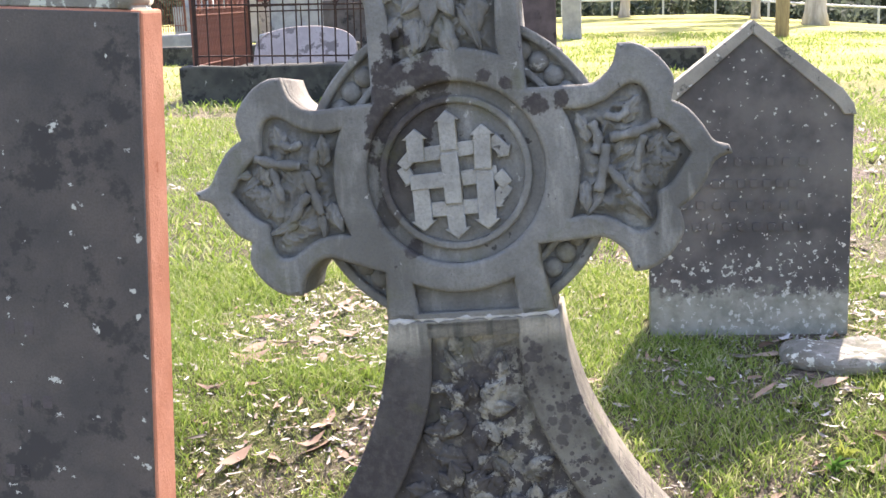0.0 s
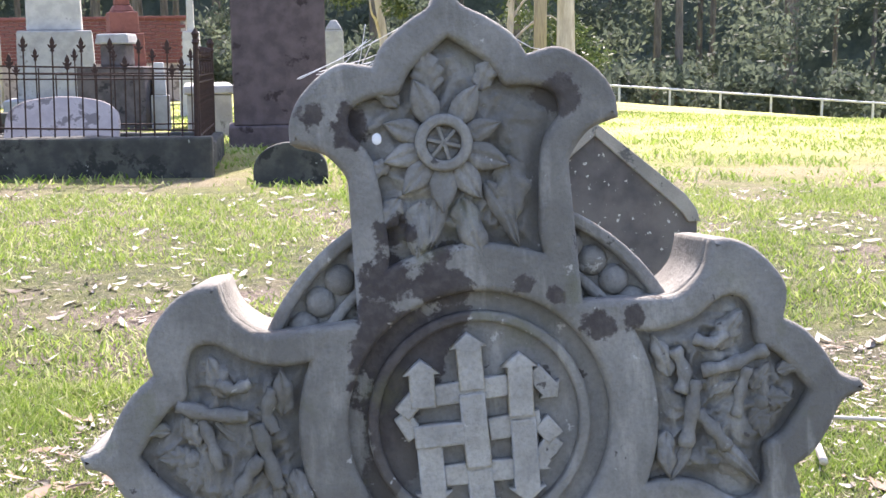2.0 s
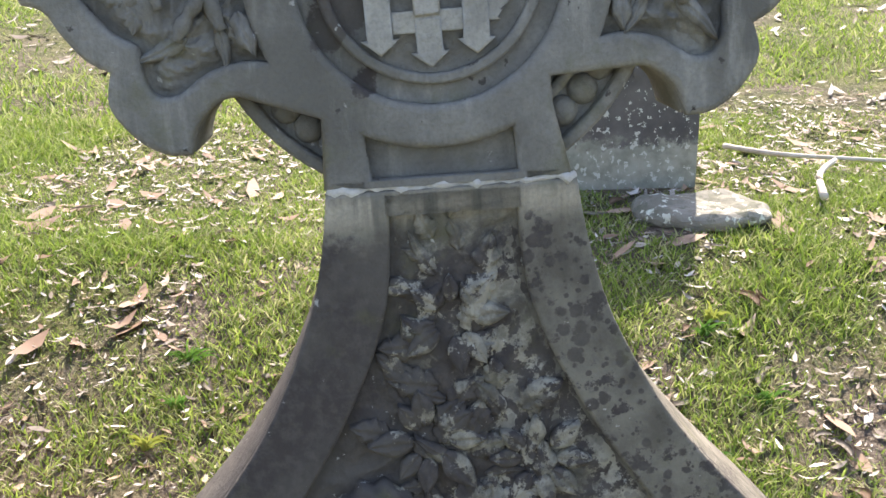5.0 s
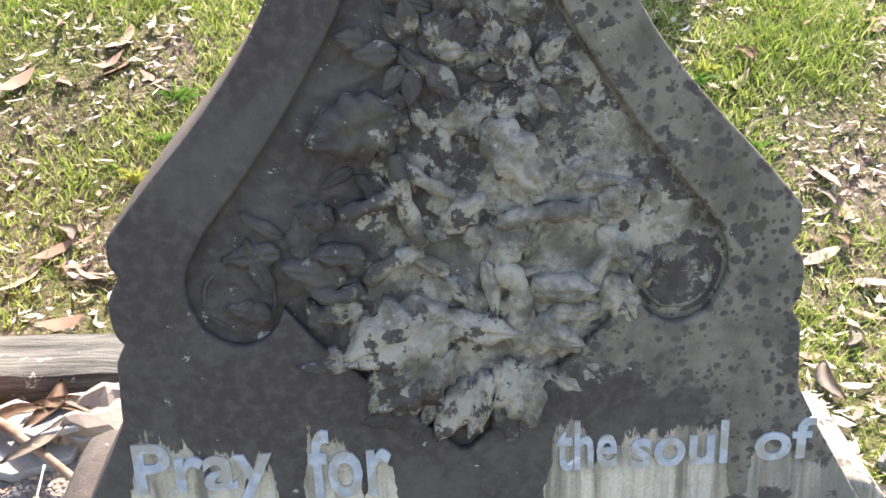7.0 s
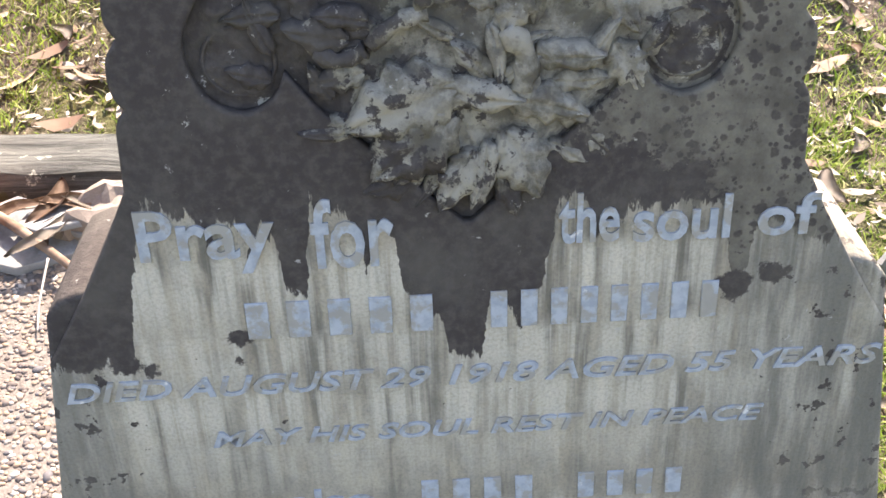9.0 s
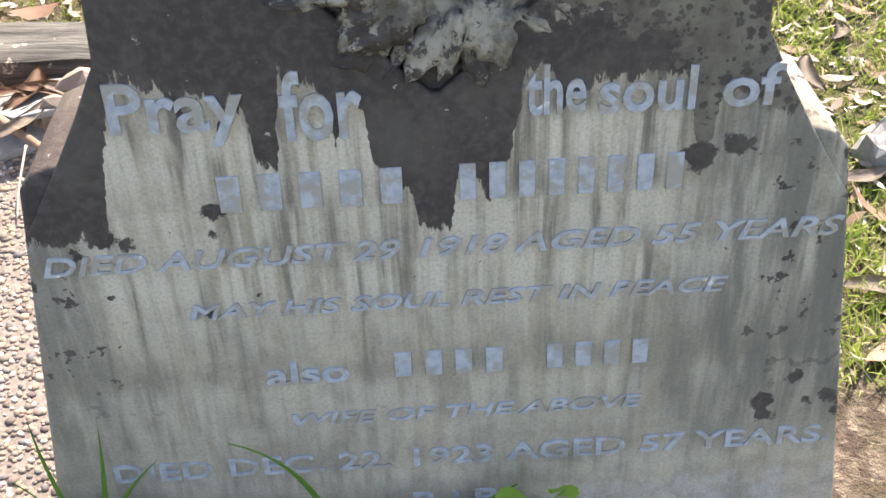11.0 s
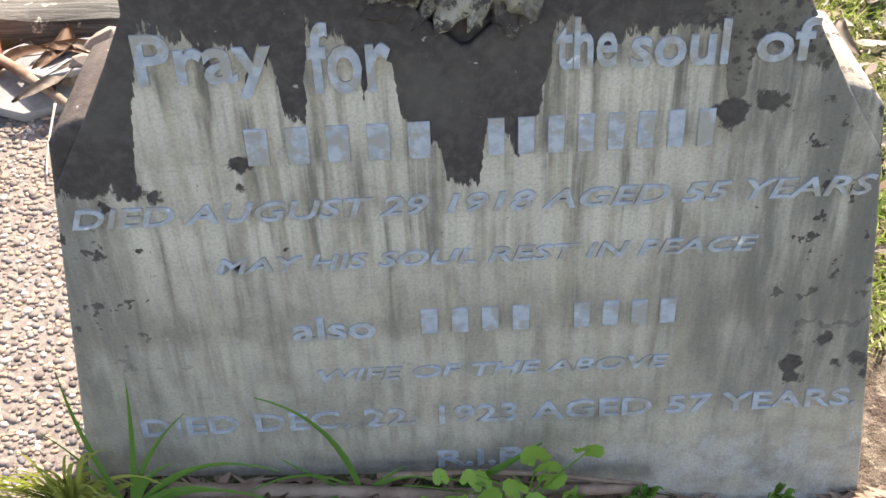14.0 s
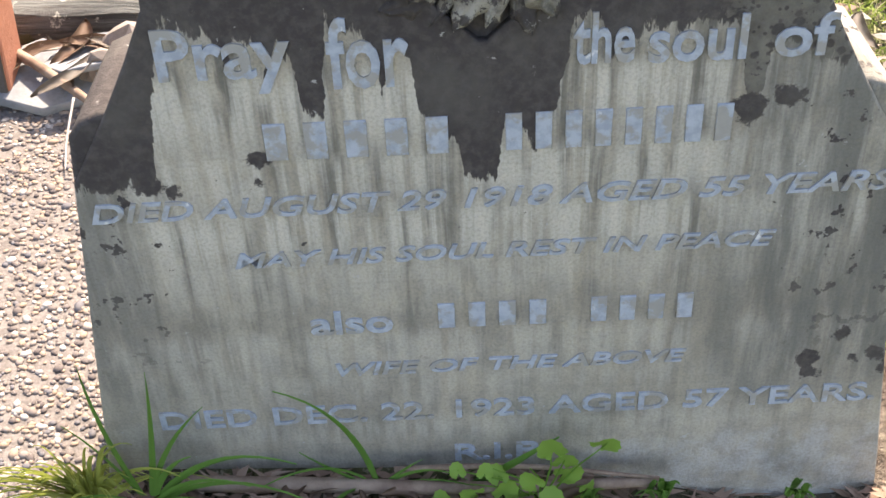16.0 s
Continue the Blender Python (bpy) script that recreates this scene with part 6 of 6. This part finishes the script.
def woods():
    """Woods beyond, greens paled for haze: bare trunks and leaf clumps, closed behind by a wooded bank."""
    r = random.Random(12)
    verts, faces = [], []
    for i in range(60):
        x, y = r.uniform(-60, 60), r.uniform(58, 92)
        z0 = ground_height(x, y) - 0.3
        rad, h, lean = r.uniform(0.12, 0.32), r.uniform(14, 24), r.uniform(-0.03, 0.03)
        base = len(verts)
        for z, k in ((0, 1.2), (h * 0.5, 0.8), (h, 0.3)):
            for s in range(6):
                verts.append((x + lean * z + rad * k * math.cos(s * 1.0472), y + rad * k * math.sin(s * 1.0472), z0 + z))
        for lev in (0, 6):
            for s in range(6):
                faces.append((base + lev + s, base + lev + (s + 1) % 6, base + lev + 6 + (s + 1) % 6, base + lev + 6 + s))
    tagged(part("woodland_trunks", arrays("woodland_trunks", verts, faces, M_DARKBARK), M_DARKBARK, kind="stuff"), "straight trunks of the woods in shade", "woods")
    centres = []
    for i in range(560):
        x, y = r.uniform(-62, 62), r.uniform(56, 94)
        centres.append((x, y, ground_height(x, y) + r.uniform(0.5, 17), r.uniform(1.4, 3.2)))
    for i in range(160):
        x, y = r.uniform(-45, 45), r.uniform(54, 60)
        centres.append((x, y, ground_height(x, y) + r.uniform(0.2, 2.0), r.uniform(1.0, 2.0)))
    # haze sits in the leaf colour, paler than the nearer gum foliage
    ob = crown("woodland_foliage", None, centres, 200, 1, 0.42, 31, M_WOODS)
    tagged(ob, "shaded eucalypt woodland foliage, colour lightened for haze", "woods", kind="stuff")
    # wooded bank that closes the view
    n, m = 70, 14
    v, f = [], []
    for j in range(m + 1):
        for i in range(n + 1):
            x = -110 + 220 * i / n
            z = -4 + 34 * j / m
            q = Vector((x * 0.18, z * 0.25, 3.0))
            v.append((x, 98 + 5 * noise.noise(q) + 0.25 * j + abs(x) * -0.12, z + 1.5 * noise.noise(q * 1.7)))
    for j in range(m):
        for i in range(n):
            k = j * (n + 1) + i
            f.append((k, k + 1, k + n + 2, k + n + 1))
    # the bank's greens are lightened for haze as well
    bank = Nodes("hazed_wooded_bank", 1.0)
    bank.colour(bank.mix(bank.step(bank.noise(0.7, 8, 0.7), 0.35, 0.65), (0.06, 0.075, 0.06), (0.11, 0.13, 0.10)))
    tagged(part("backdrop", arrays("backdrop", v, f, bank.mat), bank.mat, smooth=True), "wooded bank beyond the lawn, colour lightened for haze", "woods", kind="structure")


woods()
